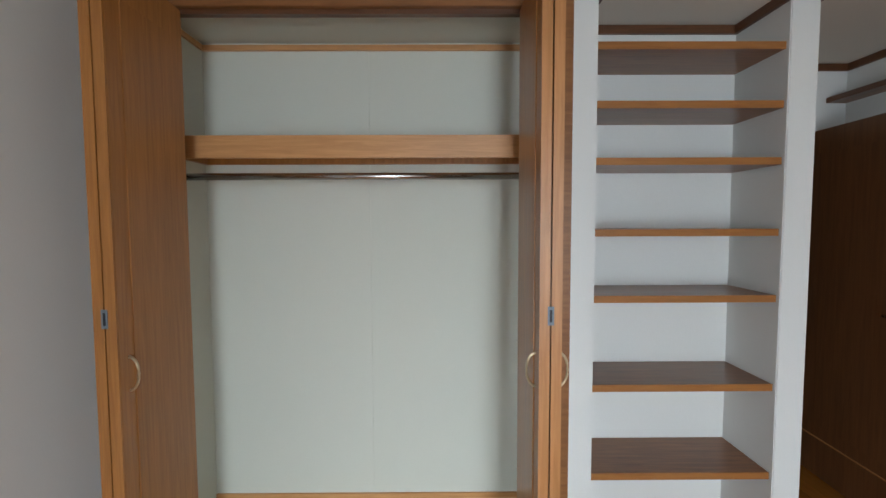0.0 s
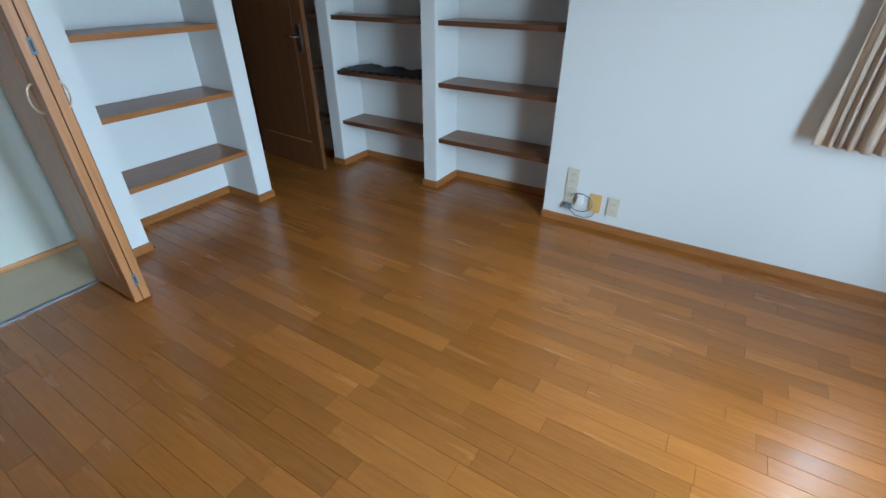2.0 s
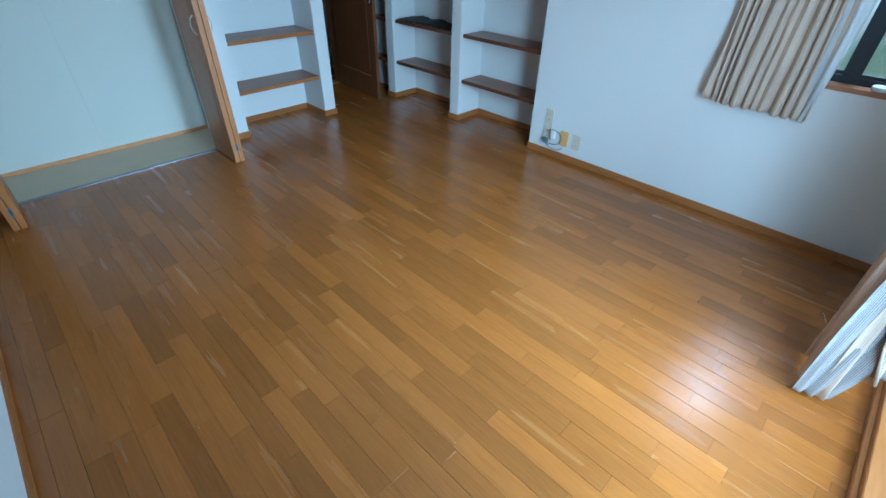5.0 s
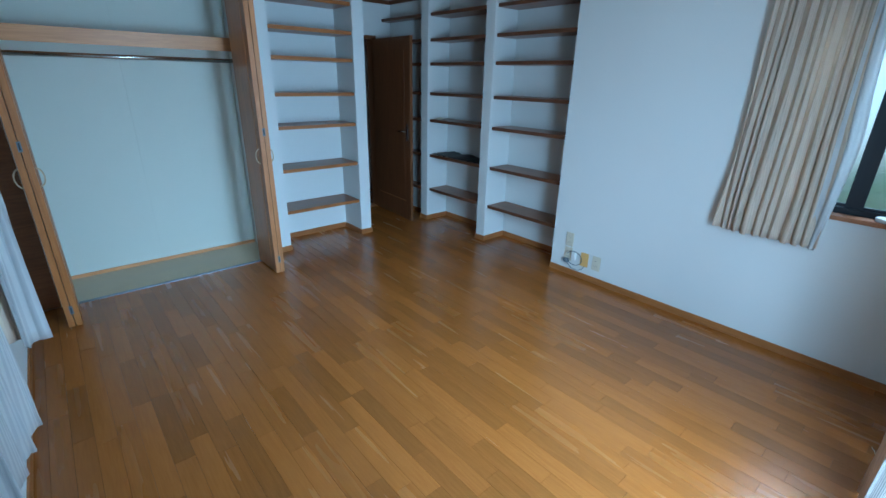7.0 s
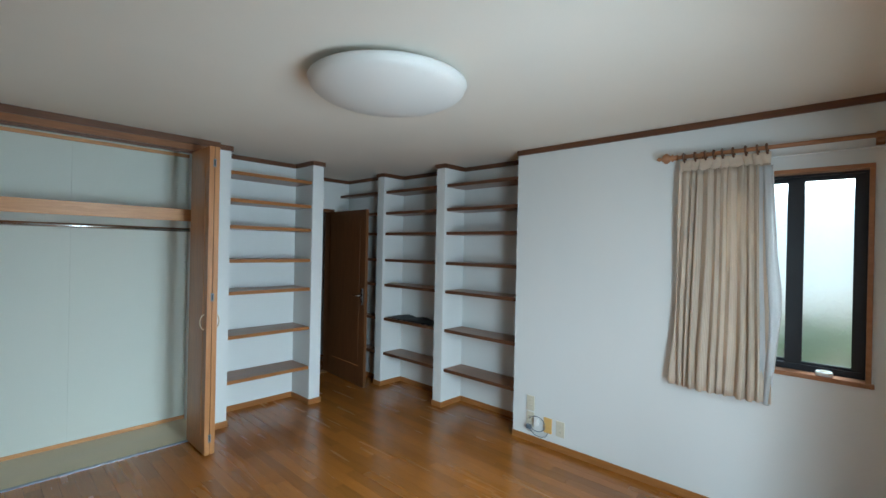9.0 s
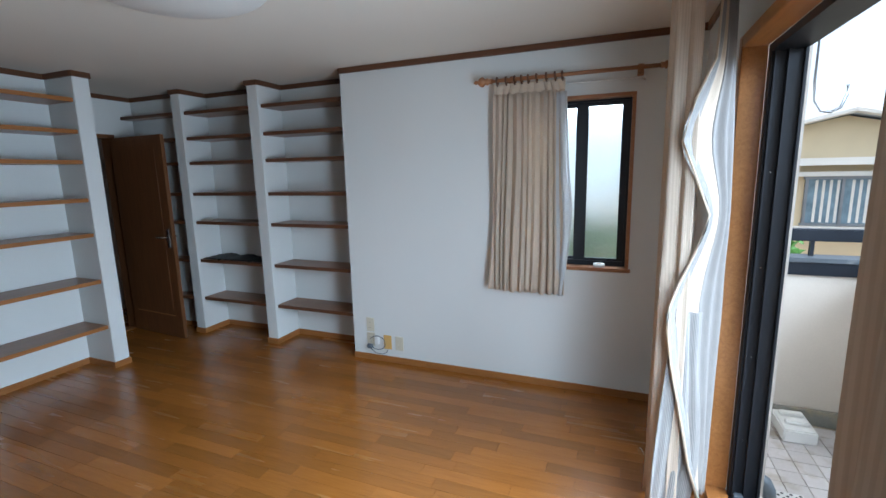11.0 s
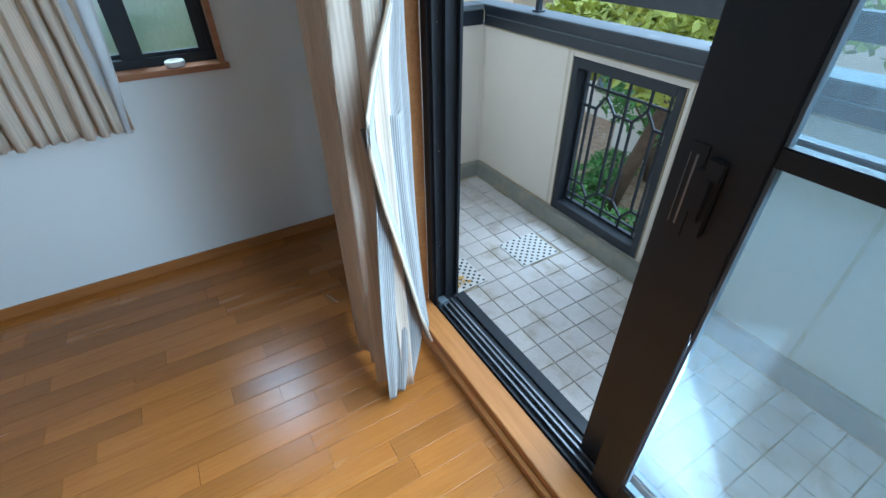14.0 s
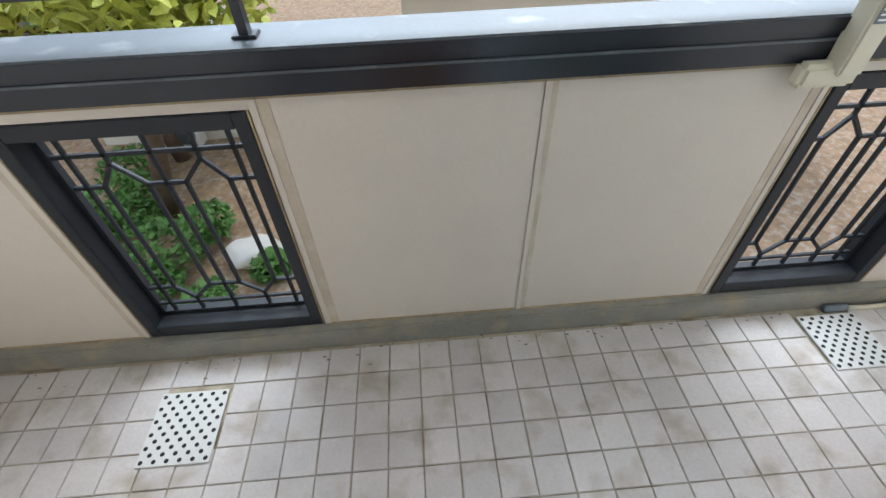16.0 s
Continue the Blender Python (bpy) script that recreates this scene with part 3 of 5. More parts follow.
def drape(name, left, right, mat, parent, label="", folds=3, amp=0.02, thick=0.004, rows=40, seed=1):
    """A flap of cloth between two upright edges, each given as (x, y, z) points from top to bottom."""
    rnd = random.Random(seed)
    ph = [rnd.uniform(0, 6.28) for _ in range(3)]

    def along(pts, v):
        t = v * (len(pts) - 1)
        k = min(int(t), len(pts) - 2)
        f = t - k
        p0, p1, p2, p3 = (Vector(pts[max(0, min(len(pts) - 1, q))]) for q in (k - 1, k, k + 1, k + 2))
        return 0.5 * ((2 * p1) + (p2 - p0) * f + (2 * p0 - 5 * p1 + 4 * p2 - p3) * f * f + (3 * p1 - 3 * p2 + p3 - p0) * f ** 3)

    bm = bmesh.new()
    uvl = bm.loops.layers.uv.new("UVMap")
    cols, grid = max(8, folds * 9), []
    for j in range(rows + 1):
        v = j / rows
        a, b = along(left, v), along(right, v)
        d = (b - a)
        n = Vector((-d.y, d.x, 0)).normalized()
        grid.append([bm.verts.new(a + d * (i / cols) + n * amp * math.sin(math.pi * i / cols) ** 0.5 * math.sin(2 * math.pi * folds * i / cols + ph[0] + 1.2 * math.sin(3 * v + ph[1]))) for i in range(cols + 1)])
    for j in range(rows):
        for i in range(cols):
            f = bm.faces.new((grid[j][i], grid[j + 1][i], grid[j + 1][i + 1], grid[j][i + 1]))
            for lp, (ii, jj) in zip(f.loops, ((i, j), (i, j + 1), (i + 1, j + 1), (i + 1, j))):
                lp[uvl].uv = (ii / cols * 0.4, jj / rows)
    ob = part(name, bm, mat, parent, label, smooth=True)
    sd = ob.modifiers.new("thickness", 'SOLIDIFY')
    sd.thickness = thick
    return ob


# curtain by the sliding door's open side
c1 = thing("floor_length_curtain", (1.35, -1.15, 0.03), "beige floor-length curtain bunched beside the open door, striped lining out", "curtain", "door curtains")
cloth("fabric", [(1.70, -1.12), (1.50, -1.085), (1.33, -1.10), (1.28, -1.16)], 0.035, 2.24, 6, 0.026, M_LINED, c1, sway=0.02, seed=4, flare=0.06)
drape("lining", [(1.27, -1.10, 1.0), (1.26, -1.115, 0.85), (1.255, -1.10, 0.6), (1.245, -1.085, 0.35), (1.24, -1.08, 0.03)],
      [(1.34, -1.24, 1.0), (1.33, -1.24, 0.75), (1.32, -1.26, 0.5), (1.30, -1.25, 0.25), (1.29, -1.20, 0.025)], M_LINING, c1, "white striped lining turned outwards", folds=3, amp=0.012, seed=3)
EDGE_W = [(1.27, -1.215, 2.22), (1.25, -1.205, 1.95), (1.235, -1.115, 1.67), (1.25, -1.225, 1.40), (1.245, -1.135, 1.13), (1.235, -1.105, 0.95), (1.23, -1.16, 0.65), (1.235, -1.215, 0.38), (1.27, -1.27, 0.20)]
EDGE_E = [(1.47, -1.30, 2.22), (1.48, -1.31, 1.95), (1.485, -1.325, 1.69), (1.49, -1.335, 1.40), (1.49, -1.335, 1.13), (1.48, -1.335, 0.95), (1.47, -1.33, 0.65), (1.43, -1.32, 0.38), (1.35, -1.30, 0.20)]


def between(f, dip=0.0):
    return [tuple(a[q] + (b[q] - a[q]) * f + (dip if q == 1 else 0.0) for q in range(3)) for a, b in zip(EDGE_W, EDGE_E)]


drape("lining", EDGE_W, between(0.30, 0.012), M_LINING, c1, "white striped lining turned outwards", folds=1, amp=0.008, seed=8)
drape("lining_fold", between(0.30, 0.012), between(0.62, 0.014), M_LINED, c1, "beige band of the fabric between the linings", folds=1, amp=0.005, seed=2)
drape("lining", between(0.62, 0.014), EDGE_E, M_LINING, c1, "white striped lining turned outwards", folds=2, amp=0.010, seed=6)
hem = bmesh.new()
tube(hem, [(1.27, -1.215, 2.22), (1.25, -1.205, 1.95), (1.238, -1.150, 1.82), (1.233, -1.115, 1.67), (1.241, -1.165, 1.55), (1.248, -1.222, 1.40), (1.246, -1.185, 1.26), (1.243, -1.137, 1.13), (1.237, -1.110, 1.04), (1.233, -1.106, 0.95), (1.229, -1.128, 0.80), (1.228, -1.160, 0.65), (1.231, -1.190, 0.51), (1.235, -1.215, 0.38), (1.268, -1.27, 0.20)], 0.0045, 8)
part("hem", hem, M_CURT, c1, "beige turned hem", smooth=True)
# its fellow at the shut side
c2 = thing("floor_length_curtain", (-0.15, -1.24, 0.03), "beige floor-length curtain hanging over the shut sliding door leaf", "curtain", "door curtains")
cloth("fabric", [(-0.42, -1.25), (0.14, -1.235)], 0.035, 2.24, 4, 0.036, M_LINED, c2, sway=0.02, seed=9, flare=0.04)
# rail of the door curtains
r1 = thing("curtain_rail", (0.7, -1.2, 2.28), "slim white curtain rail over the sliding door", "curtain rail")
part("rail", bx((-0.5, 1.75, -1.225, -1.205, 2.255, 2.28)), M_WHITE, r1, bevel=0.003)
for x in (-0.45, 0.65, 1.7):
    part("bracket", bx((x - 0.01, x + 0.01, -1.36, -1.205, 2.28, 2.292)), M_WHITE, r1)


def pole_curtain(side, wall_x, y0, y1, cy0, cy1, bottom, label, seed, lean=0.0):
    """Turned wooden pole on brackets, with rings and a short curtain. side: -1 for a wall to the east, 1 for one to the west."""
    x = wall_x + side * 0.085
    pole = thing("curtain_pole", (x, (y0 + y1) / 2, 2.175), "turned reddish-brown wooden curtain pole with finials and rings", "curtain pole", "curtain poles")
    part("pole", rod(bmesh.new(), (x, y0 + 0.05, 2.175), (x, y1 - 0.05, 2.175), 0.0125, 16), M_WINWOOD, pole, smooth=True)
    prof = [(0.004, 0.0), (0.010, 0.012), (0.006, 0.022), (0.020, 0.036), (0.023, 0.05), (0.016, 0.062), (0.011, 0.068), (0.018, 0.076), (0.011, 0.084), (0.0125, 0.10)]
    part("finial", lathe(bmesh.new(), [(a * 1.45, b * 1.25) for a, b in prof], 20, Matrix.Translation((x, y0 - 0.03, 2.175)) @ Matrix.Rotation(-math.pi / 2, 4, 'X')), M_WINWOOD, pole, smooth=True)
    part("finial", lathe(bmesh.new(), [(a * 1.45, b * 1.25) for a, b in prof], 20, Matrix.Translation((x, y1 + 0.03, 2.175)) @ Matrix.Rotation(math.pi / 2, 4, 'X')), M_WINWOOD, pole, smooth=True)
    for y in (y0 + 0.20, y1 - 0.22):
        part("bracket", bx((min(x, wall_x), max(x, wall_x), y - 0.012, y + 0.012, 2.15, 2.172), (min(wall_x, wall_x + side * 0.012), max(wall_x, wall_x + side * 0.012), y - 0.018, y + 0.018, 2.13, 2.21)), M_WINWOOD, pole, bevel=0.003)
    n = 9
    for k in range(n):
        y = lerp2(cy0 + 0.02, cy1 - 0.03, k / (n - 1)) + 0.008 * math.sin(k * 5)
        bm = bmesh.new()
        tube(bm, [(x + 0.027 * math.cos(a), y + 0.003 * math.sin(a), 2.168 + 0.027 * math.sin(a)) for a in (2 * math.pi * q / 14 for q in range(15))], 0.006, 8)
        part("ring", bm, M_TRIM, pole, smooth=True)
    c = thing("short_curtain", (x, (cy0 + cy1) / 2, bottom), label, "curtain", "short curtains")
    cloth("heading", [(x, cy0), (x, cy1)], 2.08, 2.15, 9, 0.010, M_CURT, c, seed=seed)
    cloth("fabric", [(x + side * 0.004, cy0), (x + side * 0.004, cy1)], bottom, 2.085, 11, 0.044, M_CURT, c, sway=0.02, seed=seed, flare=lean)
    return c, x


sc, px = pole_curtain(-1, E, -1.20, 0.02, -0.56, -0.09, 0.735, "beige pleated short curtain drawn to one half of the small window", 12, 0.05)
drape("lining", [(px - 0.035, -0.575, 2.07), (px - 0.03, -0.60, 1.6), (px - 0.03, -0.625, 1.3), (px - 0.03, -0.60, 0.95), (px - 0.01, -0.575, 0.72)],
      [(px - 0.0, -0.49, 2.07), (px, -0.50, 1.5), (px, -0.50, 1.2), (px, -0.50, 0.95), (px, -0.50, 0.735)], M_LACE, sc, "thin white lace lining at the curtain's edge", folds=2, amp=0.012, thick=0.002, seed=5)
wc, px2 = pole_curtain(1, W, -0.45, 1.35, -0.30, 0.42, 0.72, "beige pleated short curtain hanging on the plain wall", 21, 0.06)
cloth("lining", [(px2 + 0.045, -0.32), (px2 + 0.055, 0.44)], 0.70, 2.06, 8, 0.030, M_LACE, wc, "white striped lining", sway=0.02, seed=30)
wn_ = thing("short_curtain", (px2, 1.05, 0.70), "white-lined pleated short curtain gathered near the closet", "curtain", "short curtains")
cloth("fabric", [(px2 + 0.02, 0.90), (px2 + 0.02, 1.22)], 0.72, 2.14, 4, 0.03, M_CURT, wn_, sway=0.01, seed=33)
cloth("lining", [(px2 + 0.085, 0.90), (px2 + 0.085, 1.22)], 0.70, 2.10, 4, 0.040, M_LACE, wn_, "white lining", sway=0.01, seed=34)
r3 = thing("lace_rod", (E - 0.045, -0.75, 2.125), "thin white rod behind the wooden pole", "curtain rod")
part("rod", rod(bmesh.new(), (E - 0.045, -1.02, 2.125), (E - 0.045, -0.30, 2.125), 0.006, 10), M_WHITE, r3, smooth=True)
part("bracket", bx((E - 0.05, E, -1.03, -1.015, 2.115, 2.135)), M_WHITE, r3)

# ---- small window ----
wn1 = thing("window", (E + 0.05, (WY0 + WY1) / 2, WZ0), "narrow dark-framed sliding window with patterned glass in a wooden casing", "window")
wn1["kind"] = "structure"
part("casing", bx((E - 0.012, E + 0.07, WY0 - 0.0, WY0 + 0.022, WZ0, WZ1), (E - 0.012, E + 0.07, WY1 - 0.022, WY1, WZ0, WZ1), (E - 0.012, E + 0.07, WY0 + 0.022, WY1 - 0.022, WZ1 - 0.022, WZ1)), M_WINWOOD, wn1)
part("window_sill", bx((E - 0.022, E + 0.07, WY0 - 0.012, WY1 + 0.012, WZ0 - 0.022, WZ0 + 0.002)), M_WINWOOD, wn1, bevel=0.003)
part("window_frame", bx((E + 0.07, E + 0.15, WY0, WY0 + 0.04, WZ0, WZ1), (E + 0.07, E + 0.15, WY1 - 0.04, WY1, WZ0, WZ1), (E + 0.07, E + 0.15, WY0 + 0.04, WY1 - 0.04, WZ0, WZ0 + 0.035), (E + 0.07, E + 0.15, WY0 + 0.04, WY1 - 0.04, WZ1 - 0.035, WZ1)), M_BLACK, wn1)
ym = (WY0 + WY1) / 2
for a, b, xx in ((WY0 + 0.04, ym + 0.022, 0.095), (ym - 0.022, WY1 - 0.04, 0.125)):
    sash = part("sash", bx((E + xx - 0.012, E + xx + 0.012, a, a + 0.038, WZ0 + 0.035, WZ1 - 0.035), (E + xx - 0.012, E + xx + 0.012, b - 0.078, b, WZ0 + 0.035, WZ1 - 0.035), (E + xx - 0.012, E + xx + 0.012, a + 0.038, b - 0.078, WZ0 + 0.035, WZ0 + 0.050), (E + xx - 0.012, E + xx + 0.012, a + 0.038, b - 0.078, WZ1 - 0.060, WZ1 - 0.035)), M_BLACK, wn1)
    pn = part("pane", bx((E + xx - 0.002, E + xx + 0.002, a + 0.036, b - 0.076, WZ0 + 0.048, WZ1 - 0.058)), M_FROST, sash, "pale patterned glass")
    pn.visible_shadow = False
tp = thing("tape_roll", (E + 0.03, -0.80, WZ0 + 0.003), "small white roll of tape lying on the window sill", "tape")
part("roll", lathe(bmesh.new(), [(0.036, 0), (0.038, 0.004), (0.038, 0.018), (0.034, 0.022)], 28, Matrix.Translation((E + 0.025, -0.80, WZ0 + 0.003))), M_WHITE, tp, smooth=True)
part("core", lathe(bmesh.new(), [(0.018, 0), (0.018, 0.0235), (0.01, 0.0235)], 20, Matrix.Translation((E + 0.025, -0.80, WZ0 + 0.003))), M_CLFLOOR, tp, "tan cardboard core")


# ---- shelves ----
SHELF_Z = (2.200, 1.962, 1.730, 1.433, 1.152, 0.768, 0.378)
for k, z in enumerate(SHELF_Z):
    sh = thing("bookcase_shelf", (1.245, 3.18, z - 0.03), "brown wood-veneered shelf board in the niche beside the closet", "shelf", "shelves beside the closet")
    part("board", bx((0.858, 1.632, 3.024, CB - 0.003, z - 0.030, z)), M_SHELF, sh, bevel=0.0012)
    part("edge_band", bx((0.858, 1.632, 3.017, 3.0235, z - 0.030, z)), M_BASE, sh, "lighter orange edge band")
for name, (a, b) in {"near": (1.19, 2.047), "far": (2.168, 2.987), "passage": (3.108, 3.855)}.items():
    for k, z in enumerate(SHELF_Z):
        sh = thing("bookcase_shelf", ((E + NB) / 2, (a + b) / 2, z - 0.03),
                   {"near": "brown veneered shelf board in the niche next to the white wall", "far": "brown wood-veneered shelf board in the middle wall niche", "passage": "brown wood-veneered shelf board in the dim niche behind the open door"}[name],
                   "shelf", "shelves in the long wall")
        x0, back = (E + 0.05, NB) if name != "passage" else (PB - 0.125, PB)
        part("board", bx((x0 + 0.0065, back - 0.003, a, b, z - 0.030, z)), M_SHELF_Y, sh, bevel=0.0012)
        part("edge_band", bx((x0, x0 + 0.006, a, b, z - 0.030, z)), M_TRIM, sh, "darker edge band")
mt = thing("black_mat", (2.66, 2.6, 0.768), "shiny black folded sheet with a ragged edge on a shelf", "sheet")
bm = bmesh.new()
g = [[bm.verts.new((2.555 + 0.24 * i / 10 + (0.012 * math.sin(j * 2.1) if i == 0 else 0), 2.20 + 0.76 * j / 24, 0.772 + 0.010 * abs(math.sin(j * 1.3 + i)) + 0.02 * (i / 10) * abs(math.sin(j * 0.4)))) for j in range(25)] for i in range(11)]
for i in range(10):
    for j in range(24):
        bm.faces.new((g[i][j], g[i + 1][j], g[i + 1][j + 1], g[i][j + 1]))
ms = part("sheet", bm, M_LEATHER, mt, smooth=True)
ms.modifiers.new("thickness", 'SOLIDIFY').thickness = 0.003
sp = thing("small_dish", (2.62, 2.90, 1.152), "small pale yellow dish on a shelf", "dish")
part("dish", lathe(bmesh.new(), [(0.03, 0), (0.045, 0.012), (0.047, 0.016), (0.04, 0.014), (0.02, 0.008)], 24, Matrix.Translation((2.62, 2.90, 1.153))), M_PLASTIC, sp, smooth=True)

# ---- closet fittings ----
cs = thing("closet_shelf", (-0.15, 3.25, 1.745), "light orange wooden closet shelf with a deep front board", "shelf")
part("front_board", bx((-0.978, 0.698, 3.10, 3.122, 1.745, 1.842)), M_PELMET, cs, bevel=0.002)
part("board", bx((-0.978, 0.698, 3.122, 3.448, 1.80, 1.82)), M_PELMET, cs)
part("cleat", bx((-0.978, 0.698, 3.43, 3.448, 1.76, 1.80), (-0.978, -0.96, 3.122, 3.43, 1.76, 1.80), (0.68, 0.698, 3.122, 3.43, 1.76, 1.80)), M_DOOR, cs)
cp = thing("clothes_rail", (-0.15, 3.2, 1.675), "polished steel clothes rail across the closet", "clothes rail")
part("tube", rod(bmesh.new(), (-0.976, 3.2, 1.675), (0.696, 3.2, 1.675), 0.016, 20), M_STEEL, cp, smooth=True)
for x in (-0.978, 0.691):
    part("flange", rod(bmesh.new(), (x, 3.2, 1.675), (x + 0.008, 3.2, 1.675), 0.03, 20), M_STEEL, cp, smooth=True)


def fold_panel(x, y0, y1, face, parent_label, with_handle=True, band=None, joint=0.0):
    """A closet door leaf standing edge-on: x is its middle, face the side (+1 east, -1 west) that shows its field."""
    t = 0.0165
    d = thing("folding_door_panel", (x, (y0 + y1) / 2, 0.01), parent_label, "closet door", "closet folding doors")
    part("core", bx((x - t, x + t, y0 + 0.005, y1, 0.012, CZ - 0.02)), M_DOOR, d, bevel=0.002)
    part("edge_band", bx((x - t, x + t, y0, y0 + 0.0045, 0.012, CZ - 0.02)), band or M_EDGE, d, "plain edge band")
    for s in (-1, 1):
        a, b = (x + s * t, x + s * (t + 0.004)) if s > 0 else (x - t - 0.004, x - t)
        part("field", bx((a, b, y0 + 0.07, y1 - 0.07, 0.14, CZ - 0.14)), M_DOOR, d, "slightly raised centre field", bevel=0.0015)
    if with_handle:
        s = face
        bm = bmesh.new()
        pts = [(x + s * (t + 0.002 + 0.030 * math.sin(math.pi * q / 10)), y0 + 0.045, 0.985 + 0.055 * math.cos(math.pi * q / 10)) for q in range(11)]
        tube(bm, pts, 0.0045, 8)
        part("handle", bm, M_BRASS, d, "brass bow handle", smooth=True)
    for z in (0.13, 1.17, 2.16) if joint else ():
        part("hinge", bx((x + joint - 0.010, x + joint + 0.010, y0 - 0.0015, y0 - 0.0002, z - 0.03, z + 0.03)), M_GREYPLAS, d, "small dull hinge plate")
        part("hinge_slot", bx((x + joint - 0.004, x + joint + 0.004, y0 - 0.0022, y0 - 0.0016, z - 0.02, z + 0.02)), M_BLACK, d, "dark hinge slot")
    return d


fold_panel(0.539, 2.535, 2.925, -1, "orange-brown veneered folding door panel folded open beside the shelves", joint=0.019)
fold_panel(0.577, 2.535, 2.925, 1, "orange-brown veneered folding door panel folded open against its neighbour")
# darker edge bands on this pair paint in the shade at the far side
fold_panel(-0.800, 2.515, 2.925, 1, "orange-brown veneered folding door panel folded at the closet's far side", band=M_DOOR, joint=-0.019)
fold_panel(-0.838, 2.515, 2.925, -1, "orange-brown veneered folding door panel folded open near the wall", band=M_DOOR)

# ---- room door, standing open ----
hx, hy = 2.395, 3.838
dd = thing("door", (0, 0, 0), "dark brown wooden door standing open into the passage", "door")
dd.location = (0, 0, 0)
part("panel", bx((-0.018, 0.018, -0.80, 0, 0.008, DH)), M_DARKDOOR, dd, bevel=0.002)
for s in (-1, 1):
    a, b = sorted((s * 0.018, s * 0.022))
    part("field", bx((a, b, -0.69, -0.11, 0.30, DH - 0.13)), M_DARKDOOR, dd, "raised centre field", bevel=0.0018)
    part("moulding", bx((a, b + 0.0015 if s > 0 else b, -0.70, -0.10, 0.225, 0.232)), M_EDGE, dd, "pale moulding line")
    hd = part("handle", bx((min(s * 0.018, s * 0.024), max(s * 0.018, s * 0.024), -0.765, -0.725, 0.92, 1.10)), M_STEEL, dd, "silver lever handle plate", bevel=0.001)
    part("lever", tube(bmesh.new(), [(s * 0.022, -0.745, 1.02), (s * 0.062, -0.745, 1.02), (s * 0.066, -0.70, 1.02), (s * 0.062, -0.63, 1.018)], 0.008, 8), M_STEEL, hd, "silver lever", smooth=True)
dd.matrix_basis = pose(hx, hy, 0, 0, 0, -4.2)
slab("door_casing", [(DX1 + 0.005, DX1 + 0.045, PN - 0.012, PN + 0.125, 0, DH + 0.04), (1.757, 1.795, PN - 0.012, PN + 0.125, 0, DH + 0.04), (1.795, DX1 + 0.005, PN - 0.012, PN + 0.125, DH + 0.004, DH + 0.04)], M_DARKDOOR)

slab("door_threshold", (1.797, DX1 + 0.003, PN - 0.012, PN + 0.12, -0.004, 0.010), M_BASE, bevel=0.003)

# ---- ceiling lamp ----
LX, LY = 0.725, 0.76
lamp = thing("ceiling_light", (LX, LY, H), "round white domed ceiling light, switched off", "ceiling light")
part("base", lathe(bmesh.new(), [(0.20, 0), (0.205, -0.035), (0.19, -0.04)], 48, Matrix.Translation((LX, LY, H))), M_WHITE, lamp, smooth=True)
part("shade", lathe(bmesh.new(), [(0.376, -0.036), (0.383, -0.042), (0.376, -0.052)] + [(0.376 * math.cos(a), -0.052 - 0.098 * math.sin(a)) for a in (math.pi / 2 * q / 12 for q in range(1, 12))] + [(0.01, -0.15)], 64, Matrix.Translation((LX, LY, H))), M_SHADE, lamp, "white acrylic dome", smooth=True)


# ---- sockets ----
def plate(name, y, z, mat, label, holes=True, w=0.072, h=0.12):
    t = thing(name, (E, y, z), label, "wall socket", "sockets on the white wall")
    pl = part("plate", bx((E - 0.008, E - 0.0003, y - w / 2, y + w / 2, z - h / 2, z + h / 2)), mat, t, bevel=0.002)
    if holes:
        for dz in (-0.022, 0.022):
            part("outlet", bx((E - 0.0105, E - 0.0082, y - 0.016, y + 0.016, z + dz - 0.013, z + dz + 0.013)), mat, pl, bevel=0.0008)
            part("slot", bx((E - 0.0112, E - 0.0106, y - 0.008, y - 0.006, z + dz - 0.005, z + dz + 0.005), (E - 0.0112, E - 0.0106, y + 0.006, y + 0.008, z + dz - 0.005, z + dz + 0.005)), M_BLACK, pl)
    return t


plate("wall_socket", 1.015, 0.315, M_PLASTIC, "ivory wall socket stacked above another socket")
plate("wall_socket", 1.015, 0.185, M_PLASTIC, "ivory wall socket with a grey plug and white cable")
plate("telephone_socket", 0.855, 0.175, M_ORANGE, "yellowed telephone socket plate", False)
plate("wall_socket", 0.745, 0.175, M_PLASTIC, "ivory double wall socket above the baseboard")
cb = thing("plugged_cable", (E - 0.02, 0.96, 0.15), "grey looped cable with a small white adapter in the sockets", "cable")
part("adapter", bx((E - 0.040, E - 0.0115, 0.925, 0.965, 0.155, 0.225)), M_WHITE, cb, "white adapter", bevel=0.006)
part("plug", bx((E - 0.040, E - 0.0115, 0.99, 1.04, 0.112, 0.148)), M_GREYPLAS, cb, "grey plug", bevel=0.006)
part("cable", tube(bmesh.new(), [(E - 0.03, 1.0 + 0.075 * math.cos(a) - 0.06, 0.17 + 0.06 * math.sin(a)) for a in (0.4 + q * 0.35 for q in range(17))], 0.003, 6), M_GREYPLAS, cb, "looped grey cable", smooth=True)
part("cable", tube(bmesh.new(), [(E - 0.03, 1.01, 0.115), (E - 0.025, 0.96, 0.075), (E - 0.02, 0.90, 0.07), (E - 0.02, 0.86, 0.09), (E - 0.015, 0.845, 0.12)], 0.0028, 6), M_GREYPLAS, cb, smooth=True)

